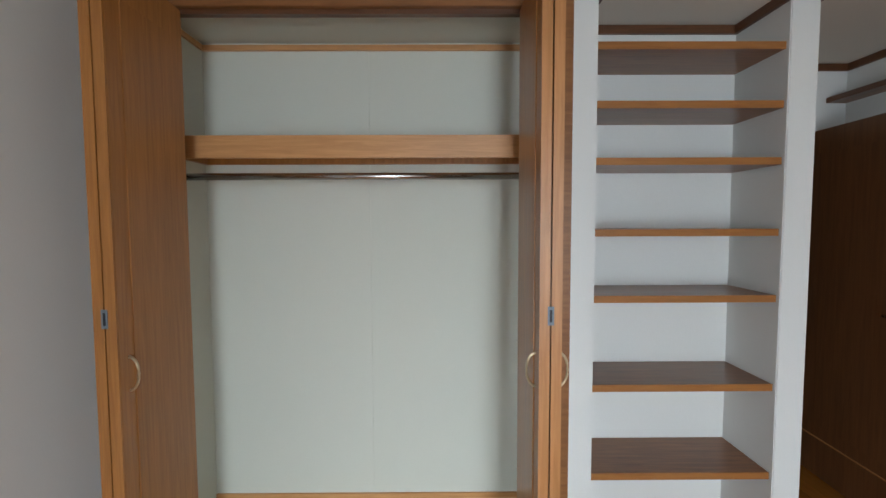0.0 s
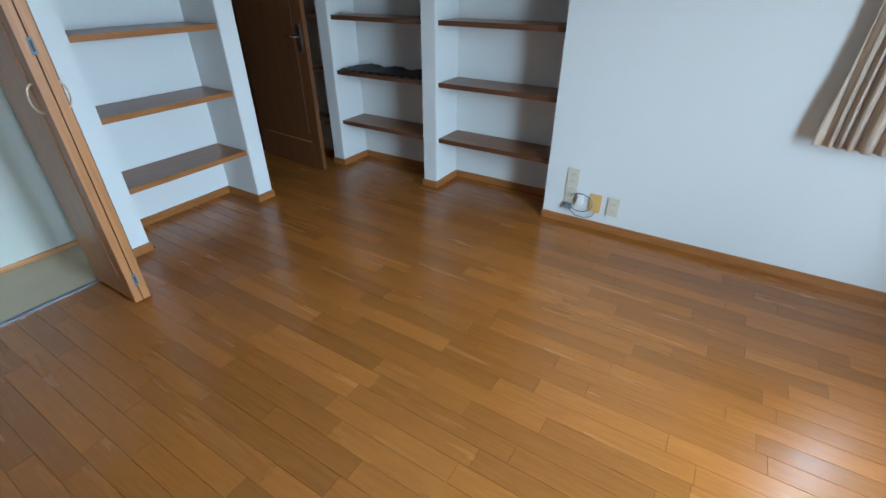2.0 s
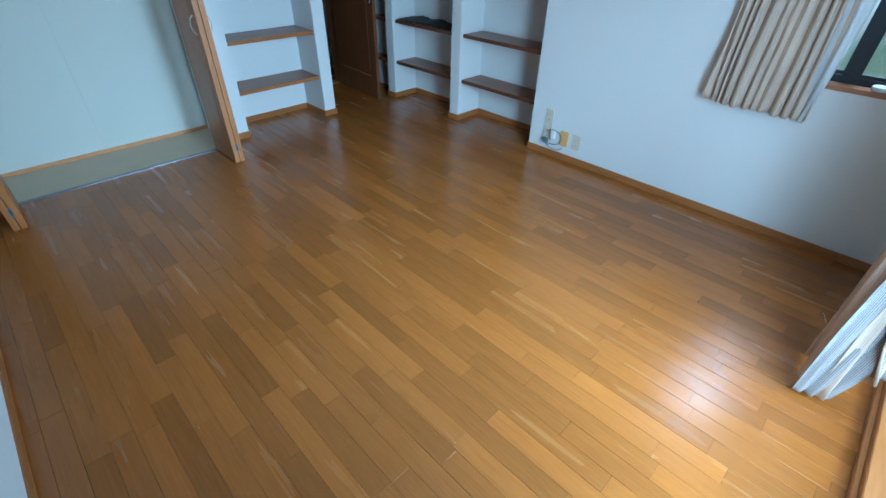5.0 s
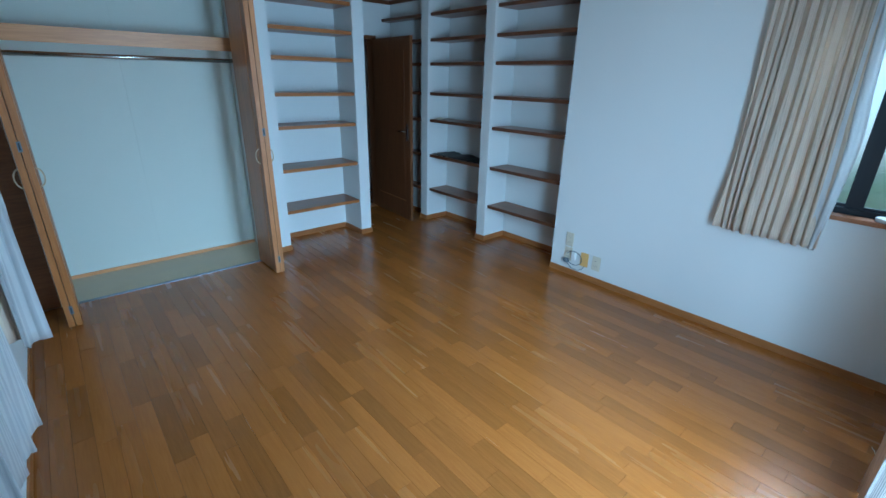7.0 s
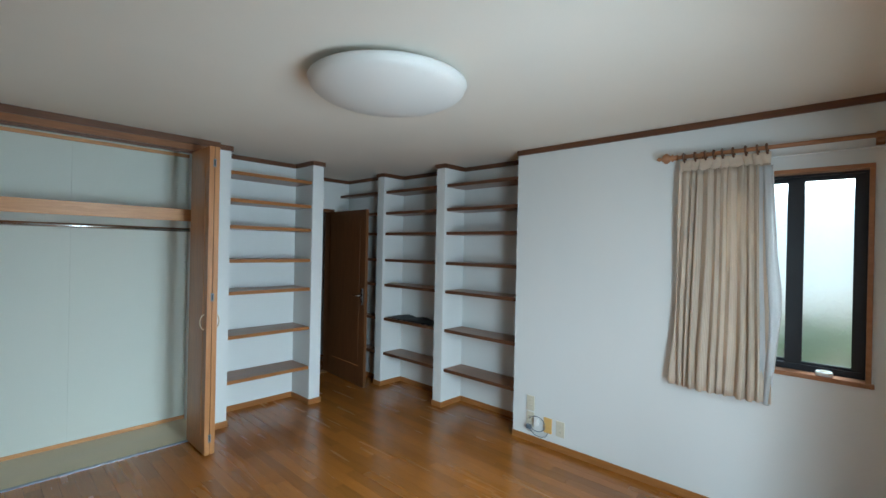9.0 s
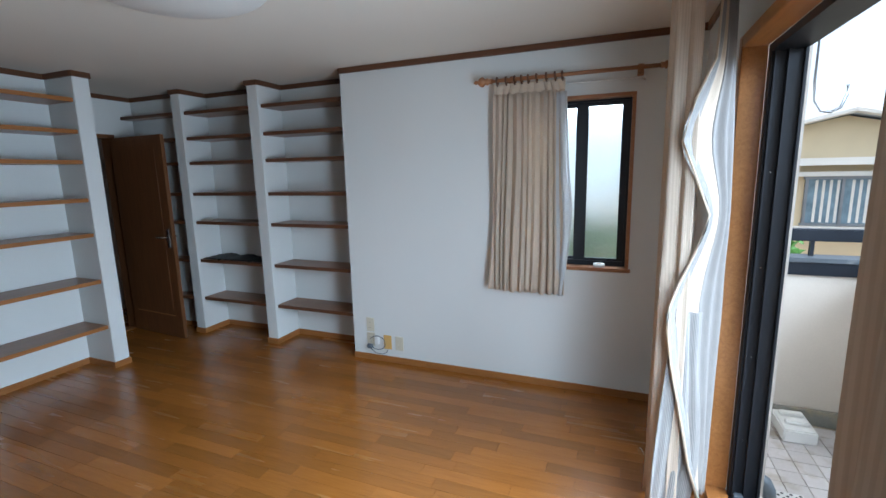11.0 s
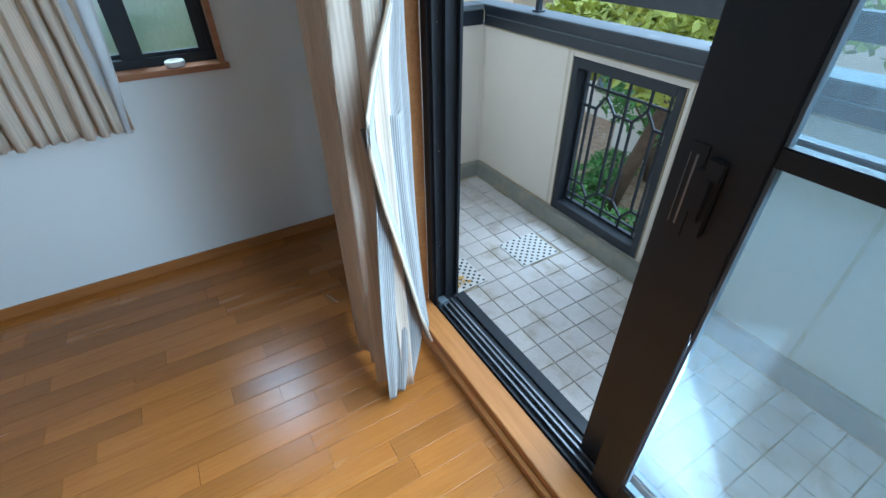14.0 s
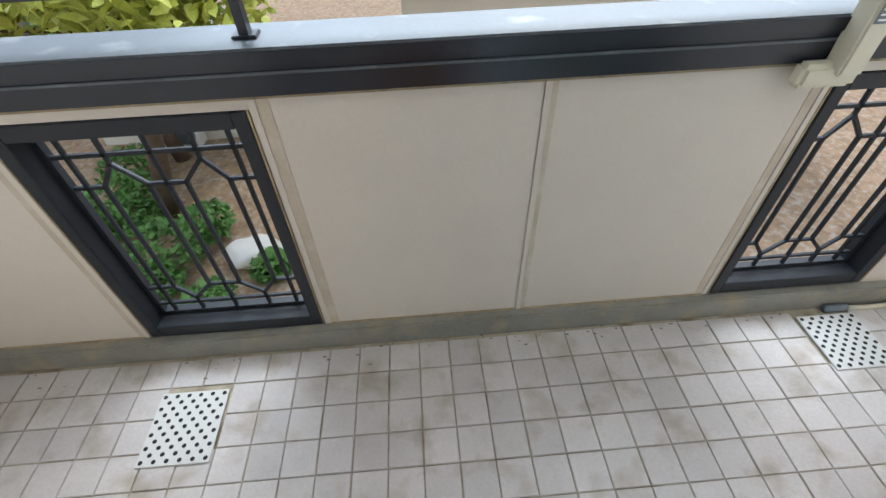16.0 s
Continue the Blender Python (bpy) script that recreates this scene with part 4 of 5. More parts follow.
# ---- balcony ----
BZ, BS, BE, BW = -0.15, -2.57, 2.85, -1.9
slab("balcony_slab", (BW - 0.2, BE + 0.18, BS - 0.18, -1.58, -0.45, BZ - 0.006), M_GROUT)
slab("facade_wall", [(BW - 3, -0.25, -1.60, -1.5601, -0.45, 3.2), (1.65, BE + 2.0, -1.60, -1.5601, -3.0, 3.2), (-0.25, 1.65, -1.60, -1.5601, 2.10, 3.2), (-0.25, 1.65, -1.60, -1.5601, -0.45, 0.03)], M_STUCCO)
slab("balcony_curb", [(BW, BE, BS + 0.0, BS + 0.04, BZ - 0.01, -0.05), (BE - 0.04, BE, BS + 0.04, -1.60, BZ - 0.01, -0.05)], M_CURB, bevel=0.006)
G = [(1.40, 2.055), (-0.72, -0.10)]
wallx = [(2.055, BE), (-0.10, 1.40), (BW, -0.72)]
slab("parapet_south", [(a, b, BS - 0.13, BS, -0.45, 0.868) for a, b in wallx] + [(a, b, BS - 0.13, BS, -0.45, -0.048) for a, b in G] + [(a, b, BS - 0.13, BS, 0.832, 0.868) for a, b in G], M_STUCCO)
slab("parapet_east", [(BE, BE + 0.13, BS - 0.13, -1.6, -0.45, 0.868)], M_STUCCO)
slab("parapet_joint", [(0.645, 0.665, BS, BS + 0.004, -0.05, 0.866), (BE - 0.02, BE, BS + 0.0, BS + 0.004, -0.05, 0.866), (BE - 0.004, BE, BS + 0.004, BS + 0.03, -0.05, 0.866)] + [(x, x + 0.022, BS, BS + 0.004, -0.05, 0.866) for x in (1.376, 2.057, -0.098, -0.744)], M_STUCCO, "raised joint bead between the wall panels", bevel=0.002)
slab("parapet_caulk", [(a, b, BS, BS + 0.007, -0.056, -0.046) for a, b in ((0.667, 1.375), (2.081, BE - 0.02), (-0.075, 0.643))] + [(BW, BE, BS, BS + 0.006, 0.860, 0.868)] + [(x, x + 0.006, BS + 0.0005, BS + 0.006, -0.046, 0.832) for x in (1.3995, 2.0515, -0.7255, -0.1005)], M_CAULK, "yellowed caulk line")
slab("parapet_dirt", [(0.628, 0.645, BS, BS + 0.0022, -0.046, 0.30), (0.630, 0.645, BS, BS + 0.0015, 0.30, 0.86), (1.345, 1.376, BS, BS + 0.0015, -0.046, 0.86), (2.079, 2.10, BS, BS + 0.0015, -0.046, 0.86), (-0.076, -0.050, BS, BS + 0.0015, -0.046, 0.86)], M_DIRT, "faint yellow weather staining beside the joints")
grime = bmesh.new()
gr_rnd = random.Random(19)
for k in range(90):
    x = gr_rnd.uniform(BW, BE - 0.08)
    y = BS + 0.045 + abs(gr_rnd.gauss(0, 0.05))
    if gr_rnd.random() < 0.3:
        x, y = BE - 0.05 - abs(gr_rnd.gauss(0, 0.06)), gr_rnd.uniform(BS + 0.05, -1.7)
    s, n = gr_rnd.uniform(0.002, 0.005), 7
    vs = [grime.verts.new((x + s * 2.2 * gr_rnd.uniform(0.5, 1) * math.cos(6.283 * q / n), y + s * gr_rnd.uniform(0.5, 1) * math.sin(6.283 * q / n), BZ + 0.0016 + 0.00001 * k)) for q in range(n)]
    grime.faces.new(vs)
tagged(part("grime", grime, M_GRIME, None), "dark specks of dirt on the balcony tiles", "dirt", "", "stuff")
rl = thing("balcony_rail", (0.5, BS - 0.05, 0.87), "dark painted metal rail and cap on the balcony wall", "railing")
# cap top and ridge carry painted sky sheen, the front face stays black
part("cap", bx((BW, BE + 0.14, BS - 0.145, BS + 0.03, 0.955, 0.985)), M_CAP, rl, "dark flat cap, sky sheen put into its grey", bevel=0.004)
part("cap", bx((BE - 0.03, BE + 0.14, BS + 0.031, -1.6, 0.955, 0.985)), M_CAP, rl, "dark flat cap, sky sheen put into its grey", bevel=0.004)
part("fascia", bx((BW, BE - 0.02, BS + 0.001, BS + 0.022, 0.872, 0.954), (BE - 0.021, BE - 0.001, BS + 0.022, -1.6, 0.872, 0.954)), M_RAIL, rl, bevel=0.003)
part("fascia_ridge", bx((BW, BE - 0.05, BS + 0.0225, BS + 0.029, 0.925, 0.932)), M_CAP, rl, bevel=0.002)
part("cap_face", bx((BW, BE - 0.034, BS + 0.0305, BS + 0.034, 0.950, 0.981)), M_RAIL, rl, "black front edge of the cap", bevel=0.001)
part("top_rail", bx((BW, BE + 0.11, BS - 0.085, BS - 0.02, 1.085, 1.165)), M_RAIL, rl, bevel=0.005)
part("top_rail", bx((BE + 0.045, BE + 0.11, BS - 0.019, -1.6, 1.085, 1.165)), M_RAIL, rl, bevel=0.005)
for x in (2.42, 1.365, -0.34, -1.8):
    po = part("post", bx((x - 0.011, x + 0.011, BS - 0.066, BS - 0.036, 0.992, 1.086)), M_RAIL, rl)
    part("post_foot", bx((x - 0.028, x + 0.028, BS - 0.075, BS - 0.028, 0.985, 0.993)), M_RAIL, po, bevel=0.002)
for y in (-2.1, -1.75):
    part("post", bx((BE + 0.06, BE + 0.09, y - 0.011, y + 0.011, 0.985, 1.086)), M_RAIL, rl)

GR_Z0, GR_Z1 = -0.045, 0.830


def grille(x0, x1, label):
    """The framed iron lattice that fills an opening in the parapet."""
    g = thing("iron_grille", ((x0 + x1) / 2, BS - 0.03, GR_Z0), label, "grille", "balcony grilles")
    f = 0.045
    part("frame", bx((x0 + 0.006, x0 + f, BS - 0.10, BS + 0.008, GR_Z0, GR_Z1), (x1 - f, x1 - 0.006, BS - 0.10, BS + 0.008, GR_Z0, GR_Z1), (x0 + f, x1 - f, BS - 0.10, BS + 0.008, GR_Z0, GR_Z0 + 0.055), (x0 + f, x1 - f, BS - 0.10, BS + 0.008, GR_Z1 - f, GR_Z1)), M_BLACK, g, bevel=0.002)
    ix0, ix1, iz0, iz1 = x0 + f + 0.012, x1 - f - 0.012, GR_Z0 + 0.068, GR_Z1 - f - 0.012
    w, h, y, r = ix1 - ix0, iz1 - iz0, BS - 0.065, 0.0065

    def P(u, v):
        return (ix0 + u * w, y, iz0 + v * h)

    def bar(a, b, nm="bar"):
        a, b = Vector(P(*a)), Vector(P(*b))
        bm = bmesh.new()
        d = b - a
        m = Matrix.Translation((a + b) / 2) @ d.to_track_quat('Z', 'Y').to_matrix().to_4x4() @ Matrix.Diagonal((2 * r, 2 * r, d.length + r, 1))
        bmesh.ops.create_cube(bm, size=1, matrix=m)
        part(nm, bm, M_BLACK, g, bevel=0.002)
    part("inner_frame", bx((ix0 - 0.012, ix0 + 0.004, y - 0.009, y + 0.009, iz0 - 0.012, iz1 + 0.012), (ix1 - 0.004, ix1 + 0.012, y - 0.009, y + 0.009, iz0 - 0.012, iz1 + 0.012), (ix0, ix1, y - 0.009, y + 0.009, iz1 - 0.002, iz1 + 0.012), (ix0, ix1, y - 0.009, y + 0.009, iz0 - 0.012, iz0 + 0.002)), M_BLACK, g)
    bar((0, 0.90), (1, 0.90)), bar((0, 0.055), (1, 0.055))
    for u in (0.08, 0.92):
        bar((u, 0), (u, 1))
    for u in (0.27, 0.5, 0.73):
        bar((u, 1), (u, 0.90 if u != 0.5 else 0.76)), bar((u, 0), (u, 0.055 if u != 0.5 else 0.17))
    for u in (0.27, 0.73):
        bar((u, 0.90), (u, 0.86)), bar((u, 0.055), (u, 0.085))
        for s in (-0.10, 0.13) if u < 0.5 else (-0.13, 0.10):
            bar((u, 0.86), (u + s, 0.76), "brace"), bar((u, 0.085), (u + s, 0.17), "brace")
    for v in (0.76, 0.17):
        bar((0, v), (0.17, v)), bar((0.40, v), (0.60, v)), bar((0.83, v), (1, v))
    for u in (0.17, 0.40, 0.5, 0.60, 0.83):
        bar((u, 0.17), (u, 0.76))
    return g


grille(1.40, 2.055, "black iron lattice grille set into the balcony wall")
grille(-0.72, -0.10, "black iron lattice grille beside the pale plastic bracket")


def drain(x0, x1, y0, y1, label):
    d = thing("drain_cover", ((x0 + x1) / 2, (y0 + y1) / 2, BZ), label, "drain cover", "balcony drain covers")
    part("plate", bx((x0 + 0.003, x1 - 0.003, y0 + 0.003, y1 - 0.003, BZ, BZ + 0.007)), M_DRAIN, d, bevel=0.0015)
    bm = bmesh.new()
    n = 11
    for i in range(n):
        for j in range(n):
            cx, cy = x0 + 0.018 + (x1 - x0 - 0.036) * i / (n - 1), y0 + 0.018 + (y1 - y0 - 0.036) * j / (n - 1)
            if (i + j) % 2:
                continue
            rod(bm, (cx, cy, BZ + 0.0071), (cx, cy, BZ + 0.0079), 0.0076, 10)
    part("hole_pattern", bm, M_HOLE, d, "rows of round drain holes")
    return d


TX, TY, TP, TQ = 1.741, -2.40, 0.1155, 0.1170
DR = [(1.744, 1.990, -2.380, -2.115), (1.752, 1.990, -1.882, -1.638), (-0.700, -0.460, -2.492, -2.248)]
drain(*DR[0], "white perforated square drain cover near the iron grille")
drain(*DR[1], "white perforated square drain cover with dead leaves and a pipe elbow")
drain(*DR[2], "white perforated square drain cover further along the balcony")
pe = thing("drain_pipe_elbow", (1.90, -1.70, BZ), "dark grey plastic drain pipe elbow over a drain cover", "pipe")
part("elbow", tube(bmesh.new(), [(1.91, -1.605, -0.02), (1.905, -1.64, -0.03), (1.90, -1.68, -0.05), (1.90, -1.70, -0.09), (1.90, -1.705, -0.135)], 0.032, 14), M_GREYPLAS, pe, smooth=True)
lv = thing("dead_leaves", (1.83, -1.70, BZ + 0.008), "small heap of dead brown leaves on the drain cover", "leaves")
bm = bmesh.new()
rr = random.Random(5)
for k in range(22):
    m = Matrix.Translation((1.84 + rr.uniform(-.05, .04), -1.74 + rr.uniform(-.05, .05), BZ + 0.012 + rr.uniform(0, .015))) @ Euler((rr.uniform(-.6, .6), rr.uniform(-.6, .6), rr.uniform(0, 6))).to_matrix().to_4x4()
    vs = [bm.verts.new(m @ Vector(p)) for p in ((-.018, 0, 0), (0, -.009, .003), (.02, 0, 0), (0, .009, .003))]
    bm.faces.new(vs)
part("leaves", bm, M_ORANGE, lv)
st = thing("straw", (1.877, -1.092, 0.0), "short thin piece of pale dried straw on the wooden floor", "straw")
part("stalk", tube(bmesh.new(), [(1.845, -1.105, 0.002), (1.87, -1.095, 0.003), (1.895, -1.090, 0.0025), (1.915, -1.078, 0.002)], 0.0012, 6), M_PLASTIC, st, smooth=True)
blk = thing("foam_block", (2.6, -2.0, BZ), "white moulded block with two lugs on the tiles", "block")
part("block", bx((2.53, 2.80, -2.12, -1.94, BZ, BZ + 0.085)), M_WHITE, blk, bevel=0.008)
part("lug", bx((2.60, 2.65, -2.10, -1.97, BZ + 0.084, BZ + 0.11), (2.71, 2.76, -2.10, -1.97, BZ + 0.084, BZ + 0.11)), M_WHITE, blk, bevel=0.006)
br = thing("pole_bracket", (-0.02, BS + 0.05, 0.84), "cream plastic laundry pole bracket clipped over the rail", "bracket")
part("arm", bx((-0.075, -0.015, BS + 0.023, BS + 0.085, 0.86, 1.12)), M_PLASTIC, br, bevel=0.006)
part("foot", bx((-0.09, 0.06, BS + 0.023, BS + 0.07, 0.825, 0.885)), M_PLASTIC, br, bevel=0.012)
part("label", bx((-0.07, -0.022, BS + 0.0855, BS + 0.0865, 0.98, 1.03)), M_GREYPLAS, br, "small grey label")
for q in range(4):
    part("label_line", bx((-0.066, -0.028, BS + 0.0867, BS + 0.0871, 0.986 + q * 0.011, 0.990 + q * 0.011)), M_WHITE, br)
ho = thing("hose_end", (-0.70, -2.51, BZ), "grey-beige hose with a grey connector lying on the tiles", "hose")
part("hose", tube(bmesh.new(), [(-0.68, -2.512, BZ + .012), (-0.76, -2.505, BZ + .012), (-0.88, -2.51, BZ + .012), (-1.1, -2.49, BZ + .012), (-1.5, -2.50, BZ + .012)], 0.010, 10), M_PLASTIC, ho, smooth=True)
part("connector", rod(bmesh.new(), (-0.59, -2.512, BZ + .016), (-0.68, -2.512, BZ + .014), 0.016, 12), M_GREYPLAS, ho, smooth=True)
hk = thing("laundry_pole_hook", (2.2, -1.75, 2.6), "thin metal laundry hook hanging from the eaves", "hook")
part("hook", tube(bmesh.new(), [(2.30, -1.82, 3.2), (2.30, -1.82, 2.0), (2.30, -1.83, 1.90), (2.30, -1.86, 1.85), (2.30, -1.90, 1.84), (2.30, -1.94, 1.86), (2.30, -1.96, 1.92), (2.30, -1.96, 1.97)], 0.007, 8), M_TRACK, hk, smooth=True)
slab("eaves", (BW - 3, BE + 2.0, -2.9, -1.56, 3.2, 3.3), M_WHITEWALL)

# ---- outdoors ----
GZ = -2.9
gr = bmesh.new()
bmesh.ops.create_grid(gr, x_segments=60, y_segments=60, size=60, matrix=Matrix.Translation((0, -30, GZ)))
for v in gr.verts:
    v.co.z += 0.04 * math.sin(v.co.x * 1.3) * math.cos(v.co.y * 1.1)
part("ground", gr, M_EARTH, None, "", smooth=True, kind="structure")


def leaves(bm, centre, rad, count, size, rnd):
    for _ in range(count):
        d = Vector((rnd.gauss(0, 1), rnd.gauss(0, 1), rnd.gauss(0, 1))).normalized() * rnd.uniform(0.45, 1.0) ** 0.6
        p = Vector(centre) + Vector((d.x * rad[0], d.y * rad[1], d.z * rad[2]))
        s = size * rnd.uniform(0.6, 1.3)
        m = Matrix.Translation(p) @ Euler((rnd.uniform(-1, 1), rnd.uniform(-1, 1), rnd.uniform(0, 6.28))).to_matrix().to_4x4()
        vs = [bm.verts.new(m @ Vector(q)) for q in ((-s, 0, 0), (-s * .3, -s * .45, s * .12), (s * .5, -s * .35, s * .1), (s, 0, -s * .1), (s * .5, s * .35, s * .1), (-s * .3, s * .45, s * .12))]
        bm.faces.new(vs)


def tree(x, y, top, spread, seed, mat, label, n=3200, size=0.07, lean=0.0):
    rnd = random.Random(seed)
    t = thing("tree", (x, y, GZ), label, "tree")
    bm = bmesh.new()
    rod(bm, (x + lean, y - 0.2 * lean, GZ - 0.1), (x + 0.15, y + 0.05, top - 1.2), 0.14, 12, 0.08)
    part("trunk", bm, M_BARK, t, smooth=True)
    bm = bmesh.new()
    tips = []
    for k in range(9):
        a = k * 2.4 + rnd.uniform(-.3, .3)
        q = Vector((x + spread * 0.75 * math.cos(a), y + spread * 0.6 * math.sin(a), top - 0.4 - rnd.uniform(0, 0.8)))
        rod(bm, (x + 0.13, y + 0.04, top - 1.7 + 0.05 * k), q, 0.045, 7, 0.012)
        tips.append(q)
    part("branches", bm, M_BARK, t, smooth=True)
    bm = bmesh.new()
    for q in tips + [Vector((x, y, top - 0.5)), Vector((x + 0.3, y, top - 0.9))]:
        for _ in range(3):
            c = q + Vector((rnd.uniform(-.5, .5), rnd.uniform(-.4, .4), rnd.uniform(-.35, .35)))
            leaves(bm, c, (0.45 * spread / 1.6, 0.45 * spread / 1.6, 0.32), n // 33, size, rnd)
    part("crown", bm, mat, t, "many small yellow-green leaves" if mat is M_LEAF else "many small green leaves")
    return t


tree(3.7, -6.6, 1.15, 2.1, 3, M_LEAF, "leafy tree with yellow-green leaves behind the balcony rail", n=6500, size=0.085, lean=1.1)
tree(5.2, -8.6, -0.4, 1.3, 8, M_LEAF2, "small dark green tree in the garden", n=2600)
tree(-1.2, -9.5, -0.2, 1.2, 11, M_LEAF, "reddish-green shrubby tree by the neighbouring house", n=2200)
sh = random.Random(77)
for k, (x, y, s) in enumerate(((4.4, -5.9, 0.55), (5.1, -6.8, 0.5), (4.1, -6.5, 0.4), (5.7, -8.0, 0.5), (4.4, -5.4, 0.35), (3.6, -5.0, 0.35), (5.4, -7.0, 0.6), (3.0, -5.6, 0.28), (1.2, -5.2, 0.4), (2.2, -4.6, 0.35), (5.6, -6.0, 0.5))):
    b = thing("shrub", (x, y, GZ), "low green garden shrub on bare earth", "shrub", "garden shrubs")
    bm = bmesh.new()
    leaves(bm, (x, y, GZ + s * 0.55), (s, s, s * 0.6), 520, 0.06, sh)
    part("foliage", bm, M_LEAF2, b)
bg = thing("white_sack", (3.3, -5.9, GZ), "crumpled white sack lying in the garden", "sack")
bm = bmesh.new()
bmesh.ops.create_icosphere(bm, subdivisions=4, radius=0.3, matrix=Matrix.Translation((3.3, -5.9, GZ + 0.12)) @ Matrix.Diagonal((1.3, 0.9, 0.6, 1)))
for v in bm.verts:
    v.co += 0.05 * noise.noise_vector(v.co * 6)
part("sack", bm, M_WHITE, bg, smooth=True)


def gabled(name, x0, x1, y0, y1, eave, ridge, wall, roof, label, along='x', over=0.35):
    h = thing(name, ((x0 + x1) / 2, (y0 + y1) / 2, GZ), label, "house", "neighbouring houses")
    part("wall", bx((x0, x1, y0, y1, GZ - 0.1, eave)), wall, h)
    bm = bmesh.new()
    if along == 'x':
        ym = (y0 + y1) / 2
        pts = [(x0 - over, y0 - over, eave), (x1 + over, y0 - over, eave), (x1 + over, y1 + over, eave), (x0 - over, y1 + over, eave), (x0 - over, ym, ridge), (x1 + over, ym, ridge)]
        fs = [(0, 1, 5, 4), (2, 3, 4, 5)]
    else:
        xm = (x0 + x1) / 2
        pts = [(x0 - over, y0 - over, eave), (x1 + over, y0 - over, eave), (x1 + over, y1 + over, eave), (x0 - over, y1 + over, eave), (xm, y0 - over, ridge), (xm, y1 + over, ridge)]
        fs = [(0, 4, 5, 3), (1, 2, 5, 4), (0, 1, 4), (2, 3, 5)]
    v = [bm.verts.new(p) for p in pts]
    for f in fs:
        bm.faces.new([v[i] for i in f])
    bm.faces.new((v[3], v[2], v[1], v[0]))
    r = part("roof", bm, roof, h)
    r.modifiers.new("thickness", 'SOLIDIFY').thickness = 0.08
    if along == 'x':
        gb = bmesh.new()
        w_, e_ = ([gb.verts.new((xx, yy, zz)) for yy, zz in ((y0, eave), (y1, eave), (ym, ridge - 0.12))] for xx in (x0, x1))
        gb.faces.new(w_), gb.faces.new(e_[::-1])
        part("gable", gb, wall, h)
        for s, yy in ((0, y0 - over), (1, y1 + over)):
            part("fascia", rod(bmesh.new(), (x0 - over - 0.02, yy, eave - 0.03), (x0 - over - 0.02, ym, ridge - 0.03), 0.07, 6), M_WHITEWALL, h, "white fascia board")
    part("gutter", bx((x0 - over - 0.06, x1 + over + 0.06, y1 + over, y1 + over + 0.1, eave - 0.12, eave + 0.02), (x0 - over - 0.06, x0 - over, y0 - over, y1 + over, eave - 0.14, eave + 0.02)), M_BROWNROOF if roof is M_BROWNROOF else M_WHITEWALL, h)
    return h


def house_window(h, spec, axis, mat_frame, n=2, curtain=True):
    """A window standing 3 cm proud of a wall: spec (a0, a1, z0, z1, plane)."""
    a0, a1, z0, z1, p = spec
    w = (a1 - a0) / n
    def B(a, b, c, d, e, f):
        return (e, f, a, b, c, d) if axis == 'x' else (a, b, e, f, c, d)
    s = -1 if axis == 'x' else 1
    lo, hi = sorted((p, p + s * 0.06))
    fr_ = part("window", bx(B(a0 - .06, a1 + .06, z0 - .06, z0, lo, hi), B(a0 - .06, a1 + .06, z1, z1 + .06, lo, hi), *[B(a0 + k * w - .03, a0 + k * w + .03, z0, z1, lo, hi) for k in range(n + 1)]), mat_frame, h, "window frame")
    for k in range(n):
        lo2, hi2 = sorted((p + s * 0.01, p + s * 0.03))
        part("pane", bx(B(a0 + k * w + .03, a0 + (k + 1) * w - .03, z0, z1, lo2, hi2)), M_FARGLASS, fr_)
        if curtain:
            lo3, hi3 = sorted((p + s * 0.031, p + s * 0.034))
            part("lace", bx(*[B(a0 + k * w + .05 + q * w * 0.2, a0 + k * w + .05 + q * w * 0.2 + w * 0.08, z0 + .02, z1 - .02, lo3, hi3) for q in range(4)]), M_WHITEWALL, fr_, "pale lace curtain in the window")
    return fr_


hA = gabled("house", 12.0, 19.0, -9.5, -1.5, 1.7, 2.75, M_CREAM, M_ROOF, "cream rendered house with a slate-grey roof and bay windows", along='x')
house_window(hA, (-6.9, -4.9, 0.25, 1.25, 12.0), 'x', M_TRACK, 3)
part("bay_sill", bx((11.8, 12.0, -7.1, -4.7, 0.0, 0.18), (11.75, 12.0, -7.2, -4.6, 1.32, 1.42)), M_WHITEWALL, hA)
house_window(hA, (-5.5, -4.5, -2.0, -0.8, 12.0), 'x', M_TRACK, 2)
hB = gabled("house", 6.2, 12.5, -15.0, -10.5, -0.15, 0.35, M_WHITEWALL, M_BROWNROOF, "pale house with a brown roof beyond the garden", along='x')
house_window(hB, (7.2, 8.6, -2.2, -1.0, -10.5), 'y', M_TRACK, 2, False)
hC = gabled("house", -5.5, 1.1, -12.5, -7.6, 0.05, 1.3, M_WHITEWALL, M_BROWNROOF, "white rendered house with dark brown eaves", along='x')
house_window(hC, (-2.4, -1.2, -1.6, -0.6, -7.6), 'y', M_BROWNROOF, 2, False)
fe = thing("garden_wall", (4.0, -9.2, GZ), "white block wall at the end of the garden", "wall")
part("wall", bx((2.0, 6.8, -9.35, -9.2, GZ - 0.1, GZ + 1.5)), M_WHITEWALL, fe)
part("coping", bx((1.95, 6.85, -9.40, -9.15, GZ + 1.5, GZ + 1.57)), M_CURB, fe)
ac = thing("outdoor_unit", (5.2, -8.9, GZ), "white air conditioner outdoor unit by the wall", "air conditioner")
part("body", bx((4.9, 5.6, -9.1, -8.8, GZ + 0.06, GZ + 0.62)), M_WHITE, ac, bevel=0.015)
